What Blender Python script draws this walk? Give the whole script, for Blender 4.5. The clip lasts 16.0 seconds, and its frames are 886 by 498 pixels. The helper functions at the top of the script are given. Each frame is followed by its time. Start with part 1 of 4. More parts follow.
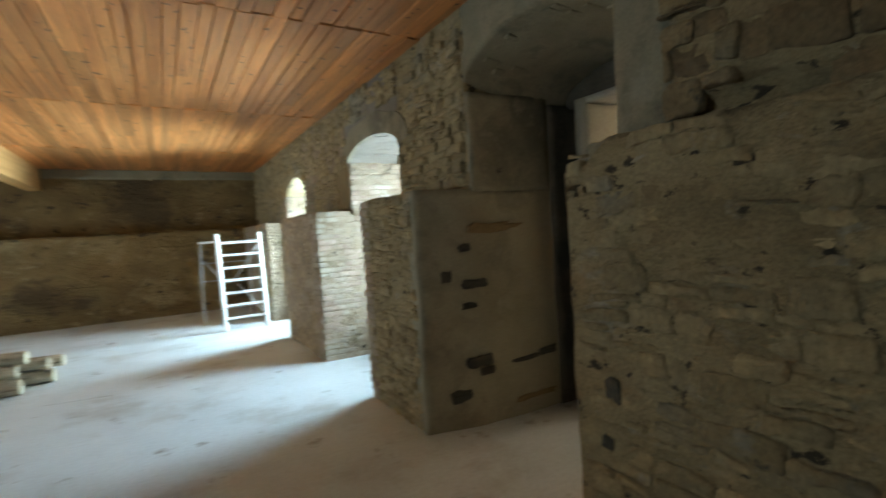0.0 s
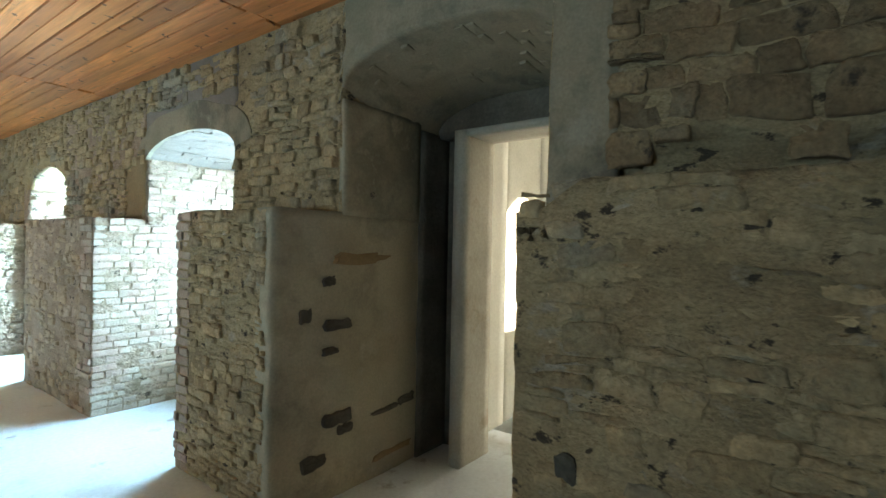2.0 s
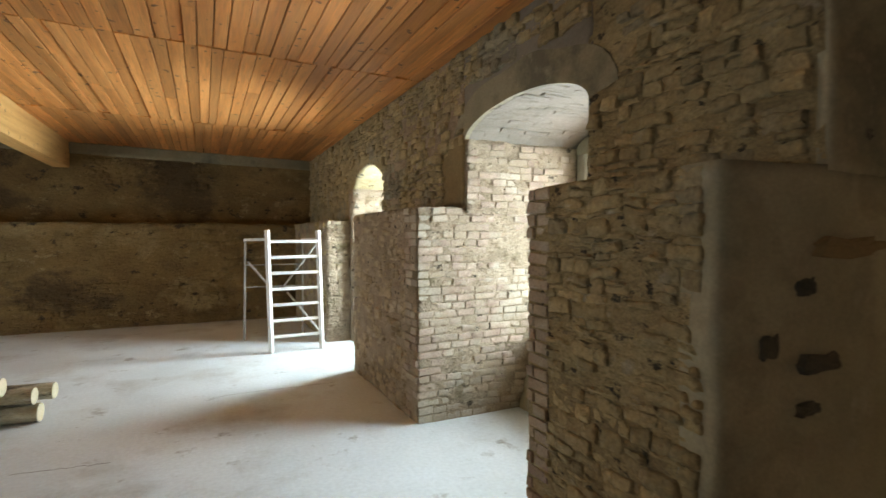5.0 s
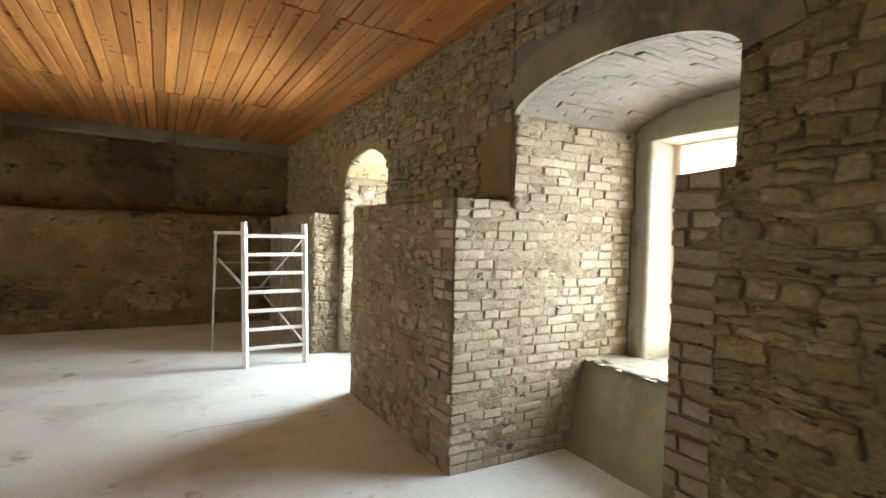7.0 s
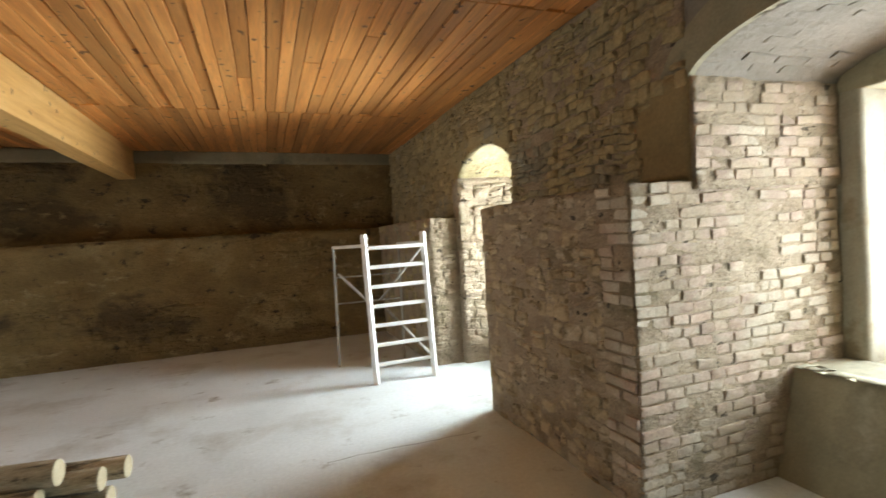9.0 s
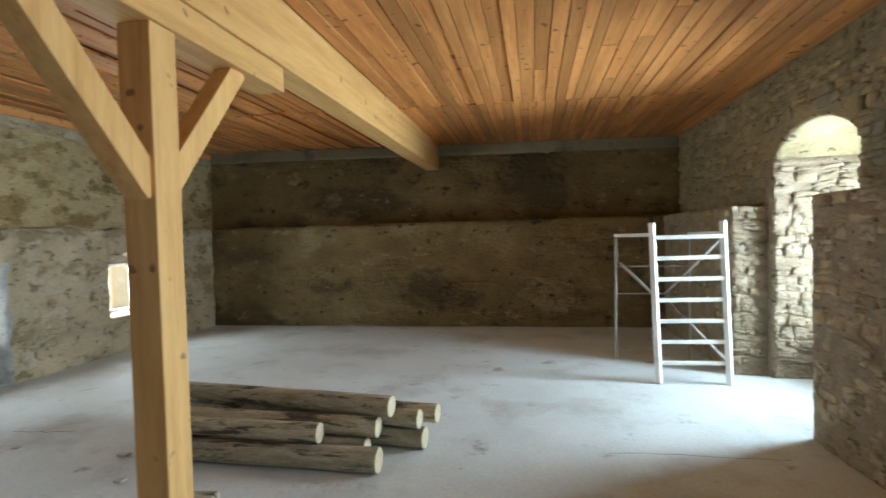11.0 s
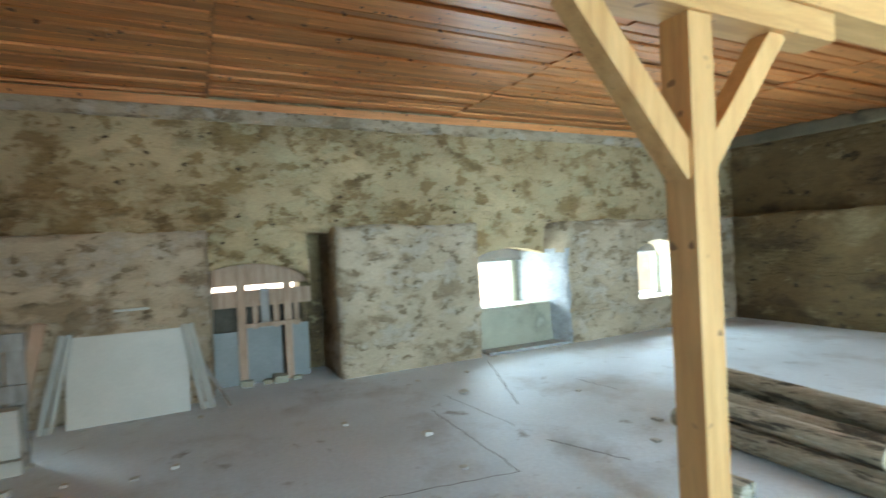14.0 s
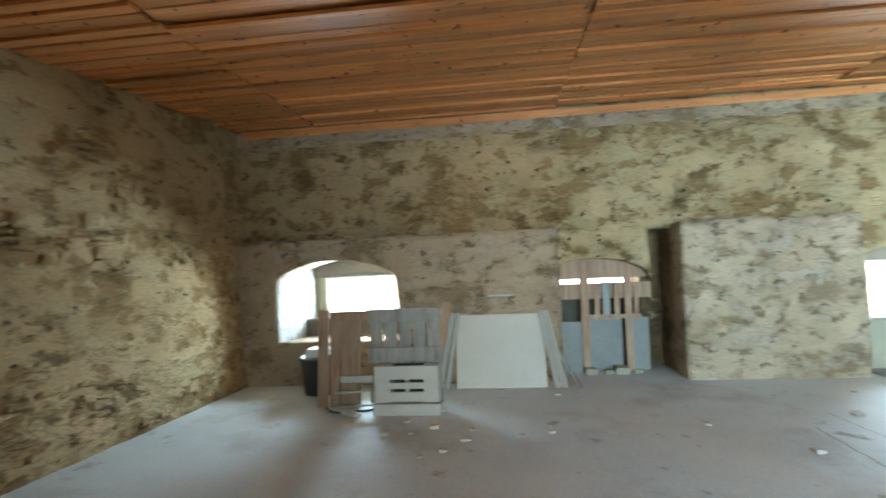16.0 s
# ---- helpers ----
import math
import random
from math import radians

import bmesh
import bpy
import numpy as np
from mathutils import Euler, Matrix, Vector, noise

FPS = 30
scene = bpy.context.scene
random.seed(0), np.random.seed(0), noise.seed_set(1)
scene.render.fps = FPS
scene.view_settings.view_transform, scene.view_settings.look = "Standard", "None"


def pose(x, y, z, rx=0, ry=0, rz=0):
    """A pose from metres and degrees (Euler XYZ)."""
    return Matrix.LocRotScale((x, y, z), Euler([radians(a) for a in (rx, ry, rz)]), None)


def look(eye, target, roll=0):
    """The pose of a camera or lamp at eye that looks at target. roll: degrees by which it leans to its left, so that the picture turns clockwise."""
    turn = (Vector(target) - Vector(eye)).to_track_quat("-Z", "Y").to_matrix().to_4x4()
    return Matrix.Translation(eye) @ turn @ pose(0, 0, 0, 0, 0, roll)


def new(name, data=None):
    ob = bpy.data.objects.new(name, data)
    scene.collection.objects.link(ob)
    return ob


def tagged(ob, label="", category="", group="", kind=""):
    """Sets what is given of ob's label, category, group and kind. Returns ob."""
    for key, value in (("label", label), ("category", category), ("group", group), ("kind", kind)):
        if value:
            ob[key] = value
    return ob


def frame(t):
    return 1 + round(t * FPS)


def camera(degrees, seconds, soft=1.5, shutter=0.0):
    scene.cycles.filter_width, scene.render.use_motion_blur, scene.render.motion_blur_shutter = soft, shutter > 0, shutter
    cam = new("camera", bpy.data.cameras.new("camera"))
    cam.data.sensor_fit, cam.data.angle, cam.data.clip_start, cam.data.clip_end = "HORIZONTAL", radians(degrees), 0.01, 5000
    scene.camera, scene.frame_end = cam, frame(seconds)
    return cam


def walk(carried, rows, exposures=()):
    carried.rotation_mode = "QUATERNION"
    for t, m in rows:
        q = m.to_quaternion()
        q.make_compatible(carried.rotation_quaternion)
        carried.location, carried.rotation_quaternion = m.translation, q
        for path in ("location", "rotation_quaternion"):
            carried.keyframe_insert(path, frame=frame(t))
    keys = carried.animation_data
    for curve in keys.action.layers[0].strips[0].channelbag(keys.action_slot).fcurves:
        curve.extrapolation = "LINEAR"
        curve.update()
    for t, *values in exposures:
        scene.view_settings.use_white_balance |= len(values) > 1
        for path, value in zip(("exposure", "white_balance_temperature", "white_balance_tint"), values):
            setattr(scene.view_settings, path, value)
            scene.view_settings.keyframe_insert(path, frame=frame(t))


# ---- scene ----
cam = camera(82.5, 16.0, shutter=0.5)
PATH = [
    (0, (0.008, 1.532, 1.61), (0.973, 3.281, 1.525), -3.6),
    (0.5, (0.022, 1.734, 1.634), (1.332, 3.243, 1.574), -0.2),
    (1, (0.006, 1.968, 1.661), (1.451, 3.351, 1.631), 1.8),
    (1.5, (-0.074, 2.174, 1.677), (1.486, 3.426, 1.66), 2.0),
    (2, (-0.14, 2.353, 1.684), (1.463, 3.549, 1.674), 1.1),
    (2.5, (-0.103, 2.551, 1.68), (1.513, 3.73, 1.693), 1.5),
    (3, (-0.068, 2.796, 1.665), (1.55, 3.97, 1.716), 1.2),
    (3.5, (-0.089, 3.028, 1.657), (1.435, 4.323, 1.671), 1.0),
    (4, (-0.108, 3.308, 1.642), (1.212, 4.81, 1.661), -0.0),
    (4.5, (-0.055, 3.57, 1.636), (1.004, 5.267, 1.626), -0.8),
    (5, (0.031, 3.808, 1.629), (0.887, 5.615, 1.584), -0.1),
    (5.2, (0.043, 3.902, 1.629), (0.883, 5.716, 1.581), 0.1),
    (7.3, (-0.053, 5.086, 1.64), (0.948, 6.817, 1.591), 1.3),
    (7.5, (-0.076, 5.19, 1.642), (0.933, 6.916, 1.596), 1.1),
    (8, (-0.165, 5.427, 1.652), (0.798, 7.179, 1.608), 0.1),
    (8.5, (-0.214, 5.499, 1.661), (0.568, 7.34, 1.626), -1.6),
    (9, (-0.239, 5.528, 1.671), (0.426, 7.414, 1.618), -3.6),
    (9.5, (-0.265, 5.554, 1.679), (0.104, 7.517, 1.575), -4.5),
    (9.7, (-0.277, 5.568, 1.677), (-0.022, 7.549, 1.569), -4.4),
    (11.8, (-0.526, 5.522, 1.67), (-1.153, 7.421, 1.64), -2.3),
    (12, (-0.541, 5.523, 1.669), (-1.239, 7.397, 1.63), -3.2),
    (12.5, (-0.545, 5.539, 1.658), (-1.579, 7.25, 1.641), -3.6),
    (13, (-0.527, 5.559, 1.642), (-1.845, 7.063, 1.659), -3.8),
    (13.5, (-0.495, 5.527, 1.621), (-2.091, 6.731, 1.649), -3.0),
    (14, (-0.481, 5.419, 1.604), (-2.278, 6.297, 1.592), -2.7),
    (14.5, (-0.46, 5.271, 1.591), (-2.369, 5.869, 1.589), -3.2),
    (15, (-0.421, 5.1, 1.582), (-2.397, 5.413, 1.602), -3.2),
    (15.5, (-0.372, 4.967, 1.576), (-2.37, 5.029, 1.615), -2.9),
    (16, (-0.326, 4.834, 1.576), (-2.312, 4.603, 1.615), -2.5),
]
walk(cam, [(t, look(e, g, r)) for t, e, g, r in PATH],
     [(0, 3.16, 8350, 14), (0.5, 3.61, 7750, 11), (1.5, 3.90, 6750, 6), (2.5, 3.68, 7250, 8), (3.5, 3.36, 8300, 13), (4, 3.16, 10200, 22), (4.5, 3.16, 10500, 24), (5, 2.86, 10850, 26),
      (7.5, 2.66, 12150, 30), (8, 2.31, 11350, 28), (9, 2.68, 12050, 30), (9.5, 2.61, 11000, 26), (12, 2.81, 9050, 20), (13, 3.01, 8400, 17), (13.5, 3.24, 7950, 16), (14, 3.39, 7550, 13),
      (15, 3.54, 7550, 12), (16, 3.74, 7650, 12)])

# ---- world, sun and daylight through the openings ----
world = bpy.data.worlds.new("sky")
world.use_nodes = True
scene.world = world
wt = world.node_tree
sky = wt.nodes.new("ShaderNodeTexSky")
sky.sky_type, sky.sun_disc = "NISHITA", False
sky.sun_elevation, sky.sun_rotation = radians(55), radians(178)
wt.links.new(sky.outputs[0], wt.nodes["Background"].inputs[0])
wt.nodes["Background"].inputs[1].default_value = 0.15

sun = new("sun", bpy.data.lights.new("sun", "SUN"))
sun.data.energy, sun.data.angle, sun.data.color = 4.0, radians(0.5), (1.0, 0.95, 0.86)
sun.matrix_world = look((0.5, -18, 26), (0, 0, 0))


def daylight(name, at, to, width, height, watts, tint, spread):
    lamp = new(name, bpy.data.lights.new(name, "AREA"))
    lamp.data.shape, lamp.data.size, lamp.data.size_y = "RECTANGLE", width, height
    lamp.data.energy, lamp.data.color, lamp.data.spread = watts, tint, radians(spread)
    lamp.matrix_world = look(at, to)
    return lamp


BLUE = (0.375, 0.695, 1.0)
daylight("daylight_window_east", (3.80, 7.05, 1.58), (0, 7.05, 1.45), 1.24, 1.70, 26, BLUE, 122)
daylight("daylight_window_northeast", (3.80, 10.75, 1.5), (0, 10.75, 1.4), 1.0, 1.6, 60, BLUE, 134)
daylight("daylight_window_southwest", (-7.62, 2.75, 1.09), (0, 2.75, 1.0), 1.02, 0.58, 16, (0.48, 0.76, 1.0), 175)
daylight("daylight_window_west", (-7.62, 9.70, 0.98), (0, 9.70, 0.85), 0.74, 0.7, 15, (0.48, 0.76, 1.0), 170)
daylight("daylight_window_northwest", (-7.30, 12.72, 0.98), (0, 12.72, 0.85), 0.76, 0.75, 14, (0.48, 0.76, 1.0), 170)
daylight("daylight_boarded_door", (-7.62, 6.1, 1.2), (0, 6.1, 1.2), 1.0, 0.3, 0.5, BLUE, 150)
CREAM = (1.0, 0.95, 0.86)
daylight("daylight_hall_window_a", (4.45, 5.42, 1.45), (4.45, 0, 1.2), 0.7, 1.1, 6.5, CREAM, 170)
daylight("daylight_hall_window_b", (6.95, 5.42, 1.45), (6.95, 0, 1.2), 0.7, 1.1, 6.5, CREAM, 170)
daylight("daylight_hall_window_c", (9.45, 5.42, 1.45), (9.45, 0, 1.2), 0.7, 1.1, 6.5, CREAM, 170)
daylight("daylight_hall_end", (14.4, 3.2, 1.5), (0, 3.2, 1.5), 1.6, 1.6, 30, CREAM, 170)


# ---- materials ----
def mat(name, cols, scale=2.5, grain=0.25, fine=45, rough=0.9, bump=0.4, bump_scale=30, dist=0.01,
        stretch=(1, 1, 1), rnd="", spread=0.25, patches=(), cells=0.0, cell_scale=6, metal=0.0, knots=(), flake=0.0):
    m = bpy.data.materials.new(name)
    m.use_nodes = True
    t = m.node_tree
    p = t.nodes["Principled BSDF"]
    p.inputs["Roughness"].default_value, p.inputs["Metallic"].default_value = rough, metal
    add = t.nodes.new
    geo = add("ShaderNodeNewGeometry")
    mp = add("ShaderNodeMapping")
    mp.inputs["Scale"].default_value = stretch
    t.links.new(geo.outputs["Position"], mp.inputs[0])
    vec = mp.outputs[0]
    if rnd:
        src = add("ShaderNodeObjectInfo").outputs["Random"] if rnd == "object" else geo.outputs["Random Per Island"]
        off = add("ShaderNodeVectorMath")
        off.operation = "MULTIPLY_ADD"
        comb = add("ShaderNodeCombineXYZ")
        for k in range(3):
            t.links.new(src, comb.inputs[k])
        t.links.new(comb.outputs[0], off.inputs[0])
        off.inputs[1].default_value = (37, 23, 51)
        t.links.new(vec, off.inputs[2])
        vec = off.outputs[0]

    def noise_tex(s, detail=6.0, rgh=0.6):
        n = add("ShaderNodeTexNoise")
        n.inputs["Scale"].default_value, n.inputs["Detail"].default_value, n.inputs["Roughness"].default_value = s, detail, rgh
        t.links.new(vec, n.inputs["Vector"])
        return n.outputs["Fac"]

    def scaled(col, fac, lo, hi):
        r = add("ShaderNodeMapRange")
        r.inputs["From Min"].default_value, r.inputs["From Max"].default_value = (0.0, 1.0) if fac.name.startswith("Random") else (0.25, 0.75)
        r.inputs["To Min"].default_value, r.inputs["To Max"].default_value = lo, hi
        t.links.new(fac, r.inputs["Value"])
        v = add("ShaderNodeVectorMath")
        v.operation = "SCALE"
        t.links.new(col, v.inputs[0])
        t.links.new(r.outputs[0], v.inputs["Scale"])
        return v.outputs[0]

    ramp = add("ShaderNodeValToRGB")
    e = ramp.color_ramp.elements
    while len(e) < len(cols):
        e.new(0.5)
    for k, c in enumerate(cols):
        e[k].position, e[k].color = 0.3 + 0.4 * k / max(1, len(cols) - 1), (*c, 1)
    t.links.new(noise_tex(scale), ramp.inputs[0])
    col, masks = ramp.outputs[0], []
    for pc, ps, lo, hi in patches:
        pr = add("ShaderNodeMapRange")
        pr.inputs["From Min"].default_value, pr.inputs["From Max"].default_value = lo, hi
        t.links.new(noise_tex(ps, 8.0, 0.65), pr.inputs["Value"])
        mx = add("ShaderNodeMix")
        mx.data_type = "RGBA"
        t.links.new(pr.outputs[0], mx.inputs[0])
        masks.append(pr.outputs[0])
        t.links.new(col, mx.inputs[6])
        mx.inputs[7].default_value = (*pc, 1)
        col = mx.outputs[2]
    for pc, ps, lo, hi in knots:
        kn = add("ShaderNodeTexNoise")
        kn.inputs["Scale"].default_value, kn.inputs["Detail"].default_value = ps, 1.0 if ps > 8 else 6.0
        t.links.new(geo.outputs["Position"], kn.inputs["Vector"])
        pr = add("ShaderNodeMapRange")
        pr.inputs["From Min"].default_value, pr.inputs["From Max"].default_value = lo, hi
        t.links.new(kn.outputs["Fac"], pr.inputs["Value"])
        mx = add("ShaderNodeMix")
        mx.data_type = "RGBA"
        t.links.new(pr.outputs[0], mx.inputs[0])
        t.links.new(col, mx.inputs[6])
        mx.inputs[7].default_value = (*pc, 1)
        col = mx.outputs[2]
    fine_fac = noise_tex(fine, 4.0)
    col = scaled(col, fine_fac, 1 - grain, 1 + grain)
    if rnd:
        col = scaled(col, src, 1 - spread, 1 + spread)
    t.links.new(col, p.inputs["Base Color"])
    height = noise_tex(bump_scale, 8.0, 0.65)
    for k, mk in enumerate(masks if flake else ()):
        sub = add("ShaderNodeMath")
        sub.operation = "MULTIPLY_ADD"
        t.links.new(mk, sub.inputs[0])
        sub.inputs[1].default_value = flake if k == 1 else -flake
        t.links.new(height, sub.inputs[2])
        height = sub.outputs[0]
    if cells:
        vo = add("ShaderNodeTexVoronoi")
        vo.feature = "DISTANCE_TO_EDGE"
        vo.inputs["Scale"].default_value = cell_scale
        sq = add("ShaderNodeVectorMath")
        sq.operation = "MULTIPLY_ADD"
        sq.inputs[1].default_value = (1, 1, 1.7)
        wob = add("ShaderNodeTexNoise")
        wob.inputs["Scale"].default_value = 5
        ws = add("ShaderNodeVectorMath")
        ws.operation = "SCALE"
        ws.inputs["Scale"].default_value = 0.25
        t.links.new(vec, wob.inputs["Vector"])
        t.links.new(wob.outputs["Color"], ws.inputs[0])
        t.links.new(vec, sq.inputs[0])
        t.links.new(ws.outputs[0], sq.inputs[2])
        t.links.new(sq.outputs[0], vo.inputs["Vector"])
        cl = add("ShaderNodeMapRange")
        cl.inputs["From Max"].default_value, cl.inputs["To Max"].default_value = 0.12, cells
        t.links.new(vo.outputs["Distance"], cl.inputs["Value"])
        sm = add("ShaderNodeMath")
        t.links.new(height, sm.inputs[0])
        t.links.new(cl.outputs[0], sm.inputs[1])
        height = sm.outputs[0]
    b = add("ShaderNodeBump")
    b.inputs["Strength"].default_value, b.inputs["Distance"].default_value = bump, dist
    t.links.new(height, b.inputs["Height"])
    t.links.new(b.outputs[0], p.inputs["Normal"])
    return m


# Near-black patches put the shade of open joints into the mortar's colour.
MORTAR = mat("lime_mortar", [(0.235, 0.172, 0.092), (0.350, 0.264, 0.146), (0.430, 0.333, 0.190)], 2.2, 0.3, 55, 0.95, 1.0, 14, 0.06, stretch=(1, 1, 1.6),
             patches=(((0.38, 0.325, 0.24), 3.0, 0.58, 0.66), ((0.060, 0.044, 0.027), 7.0, 0.59, 0.63)))
STONE = mat("rubble_stone", [(0.255, 0.182, 0.096), (0.375, 0.275, 0.148), (0.455, 0.340, 0.190)], 3.5, 0.28, 40, 0.92, 1.0, 13, 0.05,
            rnd="object", spread=0.20, patches=(((0.085, 0.07, 0.05), 9.0, 0.66, 0.70), ((0.37, 0.315, 0.23), 4.0, 0.60, 0.68)), knots=(((0.335, 0.255, 0.145), 3.4, 0.44, 0.56), ((0.27, 0.235, 0.17), 1.3, 0.53, 0.64)))
STONE_I = mat("rubble_stone_far", [(0.255, 0.182, 0.096), (0.375, 0.275, 0.148), (0.455, 0.340, 0.190)], 3.5, 0.28, 40, 0.92, 1.0, 13, 0.05,
              rnd="island", spread=0.20, patches=(((0.085, 0.07, 0.05), 9.0, 0.66, 0.70), ((0.37, 0.315, 0.23), 4.0, 0.60, 0.68)), knots=(((0.335, 0.255, 0.145), 3.4, 0.44, 0.56), ((0.27, 0.235, 0.17), 1.3, 0.53, 0.64)))
BRICK = mat("limed_brick", [(0.285, 0.186, 0.142), (0.362, 0.252, 0.196), (0.440, 0.320, 0.252)], 6, 0.25, 70, 0.93, 0.8, 34, 0.015,
            rnd="object", spread=0.11, patches=(((0.37, 0.325, 0.25), 4.0, 0.56, 0.70), ((0.10, 0.08, 0.06), 14.0, 0.67, 0.71)), knots=(((0.35, 0.262, 0.19), 4.5, 0.46, 0.58), ((0.42, 0.345, 0.27), 1.6, 0.53, 0.63)))
# The darkest patches here are the shade of pits, put into colour.
MORTAR_L = mat("pale_mortar", [(0.260, 0.180, 0.122), (0.340, 0.250, 0.176), (0.415, 0.312, 0.224)], 4, 0.28, 60, 0.95, 1.0, 12, 0.07, stretch=(1, 1, 1.5),
               patches=(((0.20, 0.15, 0.09), 1.6, 0.54, 0.68), ((0.085, 0.063, 0.042), 8.0, 0.61, 0.65)))
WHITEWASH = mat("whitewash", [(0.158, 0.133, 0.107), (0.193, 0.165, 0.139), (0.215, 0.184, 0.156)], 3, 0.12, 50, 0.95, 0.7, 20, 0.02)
REVEAL = mat("limewashed_rubble", [(0.26, 0.255, 0.245), (0.345, 0.34, 0.33), (0.40, 0.395, 0.385)], 5, 0.2, 45, 0.95, 1.0, 13, 0.04, patches=(((0.24, 0.22, 0.19), 5.0, 0.58, 0.64),))
PALE = mat("pale_plaster", [(0.269, 0.242, 0.190), (0.336, 0.309, 0.249), (0.376, 0.349, 0.289)], 2.0, 0.14, 50, 0.92, 0.5, 30, 0.008,
           patches=(((0.26, 0.22, 0.16), 3.0, 0.58, 0.66),))
CEMENT = mat("cement_plaster", [(0.235, 0.214, 0.150), (0.318, 0.285, 0.205), (0.370, 0.328, 0.232)], 1.6, 0.14, 60, 0.9, 0.4, 40, 0.006,
             patches=(((0.155, 0.142, 0.102), 1.3, 0.52, 0.66), ((0.33, 0.305, 0.235), 2.6, 0.58, 0.68),))
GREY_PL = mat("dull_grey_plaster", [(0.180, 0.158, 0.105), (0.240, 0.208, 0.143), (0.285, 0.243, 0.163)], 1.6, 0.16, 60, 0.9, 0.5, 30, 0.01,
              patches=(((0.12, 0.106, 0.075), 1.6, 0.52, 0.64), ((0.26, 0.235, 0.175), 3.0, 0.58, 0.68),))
BROWN_PL = mat("brown_plaster", [(0.187, 0.126, 0.062), (0.245, 0.170, 0.086)], 2.5, 0.2, 50, 0.95, 0.6, 25, 0.012)
OLD = mat("old_plaster", [(0.372, 0.250, 0.126), (0.465, 0.328, 0.175), (0.530, 0.385, 0.218)], 0.8, 0.2, 38, 0.95, 0.9, 14, 0.03, stretch=(1, 1, 1.6),
          patches=(((0.285, 0.175, 0.070), 1.3, 0.51, 0.58), ((0.46, 0.345, 0.19), 2.4, 0.53, 0.59), ((0.31, 0.193, 0.080), 3.4, 0.55, 0.60), ((0.21, 0.127, 0.052), 2.6, 0.59, 0.64), ((0.10, 0.064, 0.030), 5.0, 0.63, 0.67)), flake=0.5)
OLD_L = mat("pale_old_plaster", [(0.350, 0.250, 0.155), (0.440, 0.326, 0.212), (0.505, 0.385, 0.266)], 1.0, 0.18, 38, 0.95, 0.9, 16, 0.03, stretch=(1, 1, 1.6),
            patches=(((0.275, 0.190, 0.112), 1.5, 0.52, 0.60), ((0.46, 0.360, 0.262), 2.6, 0.54, 0.60), ((0.24, 0.166, 0.096), 4.8, 0.57, 0.62), ((0.15, 0.105, 0.06), 6.0, 0.65, 0.70)), flake=0.5)
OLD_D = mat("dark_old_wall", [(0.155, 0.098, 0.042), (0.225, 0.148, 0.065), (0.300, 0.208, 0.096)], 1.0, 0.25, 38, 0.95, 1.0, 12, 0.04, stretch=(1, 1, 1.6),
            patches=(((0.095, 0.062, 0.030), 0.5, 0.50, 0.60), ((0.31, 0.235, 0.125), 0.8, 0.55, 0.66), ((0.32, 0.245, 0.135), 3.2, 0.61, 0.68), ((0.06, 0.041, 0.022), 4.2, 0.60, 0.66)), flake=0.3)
# Masonry coloured near black to hold the shade of the door recess.
RECESS_SHADE = mat("shade_dark_masonry", [(0.05, 0.043, 0.032), (0.085, 0.074, 0.055), (0.12, 0.105, 0.08)], 3.0, 0.25, 40, 0.95, 0.8, 18, 0.02)
# Browner, darker copy of the rubble stone; the upper wall's shade is in its colour.
STONE_SHADED = mat("shaded_brown_block_stone", [(0.150, 0.100, 0.052), (0.225, 0.155, 0.083), (0.31, 0.225, 0.125)], 3.0, 0.28, 40, 0.92, 1.0, 13, 0.05,
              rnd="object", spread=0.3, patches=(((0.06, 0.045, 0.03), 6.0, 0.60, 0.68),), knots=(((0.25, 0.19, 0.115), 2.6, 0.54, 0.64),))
FLOOR = mat("dusty_concrete", [(0.545, 0.58, 0.59), (0.625, 0.67, 0.685), (0.68, 0.735, 0.76)], 0.8, 0.1, 30, 0.68, 0.3, 18, 0.004,
            patches=(((0.43, 0.42, 0.40), 0.9, 0.52, 0.70), ((0.31, 0.295, 0.275), 2.6, 0.61, 0.70), ((0.35, 0.335, 0.315), 11, 0.66, 0.74)))
PINE = mat("pine_boards", [(0.490, 0.168, 0.050), (0.660, 0.248, 0.080), (0.775, 0.322, 0.115)], 1.0, 0.18, 6, 0.45, 0.25, 8, 0.004,
           stretch=(9, 0.55, 9), rnd="island", spread=0.25, patches=(((0.36, 0.15, 0.055), 2.6, 0.60, 0.74),), knots=(((0.17, 0.055, 0.02), 12.0, 0.695, 0.735),))
TIMBER_Z = mat("fresh_timber_upright", [(0.590, 0.280, 0.095), (0.710, 0.368, 0.135), (0.790, 0.440, 0.182)], 1.2, 0.1, 14, 0.55, 0.2, 20, 0.003,
               stretch=(12, 12, 0.8), patches=(((0.40, 0.22, 0.08), 3.0, 0.66, 0.72),), knots=(((0.30, 0.14, 0.05), 9.0, 0.71, 0.76),))
TIMBER_Y = mat("fresh_timber", [(0.545, 0.258, 0.085), (0.660, 0.338, 0.121), (0.735, 0.404, 0.163)], 1.2, 0.1, 14, 0.55, 0.2, 20, 0.003,
               stretch=(12, 0.8, 12), patches=(((0.40, 0.22, 0.08), 3.0, 0.66, 0.72),), knots=(((0.30, 0.14, 0.05), 9.0, 0.71, 0.76),))
GREY_WOOD = mat("weathered_boards", [(0.20, 0.185, 0.165), (0.31, 0.29, 0.26), (0.38, 0.36, 0.325)], 2, 0.2, 20, 0.85, 0.4, 30, 0.004,
                stretch=(8, 8, 1))
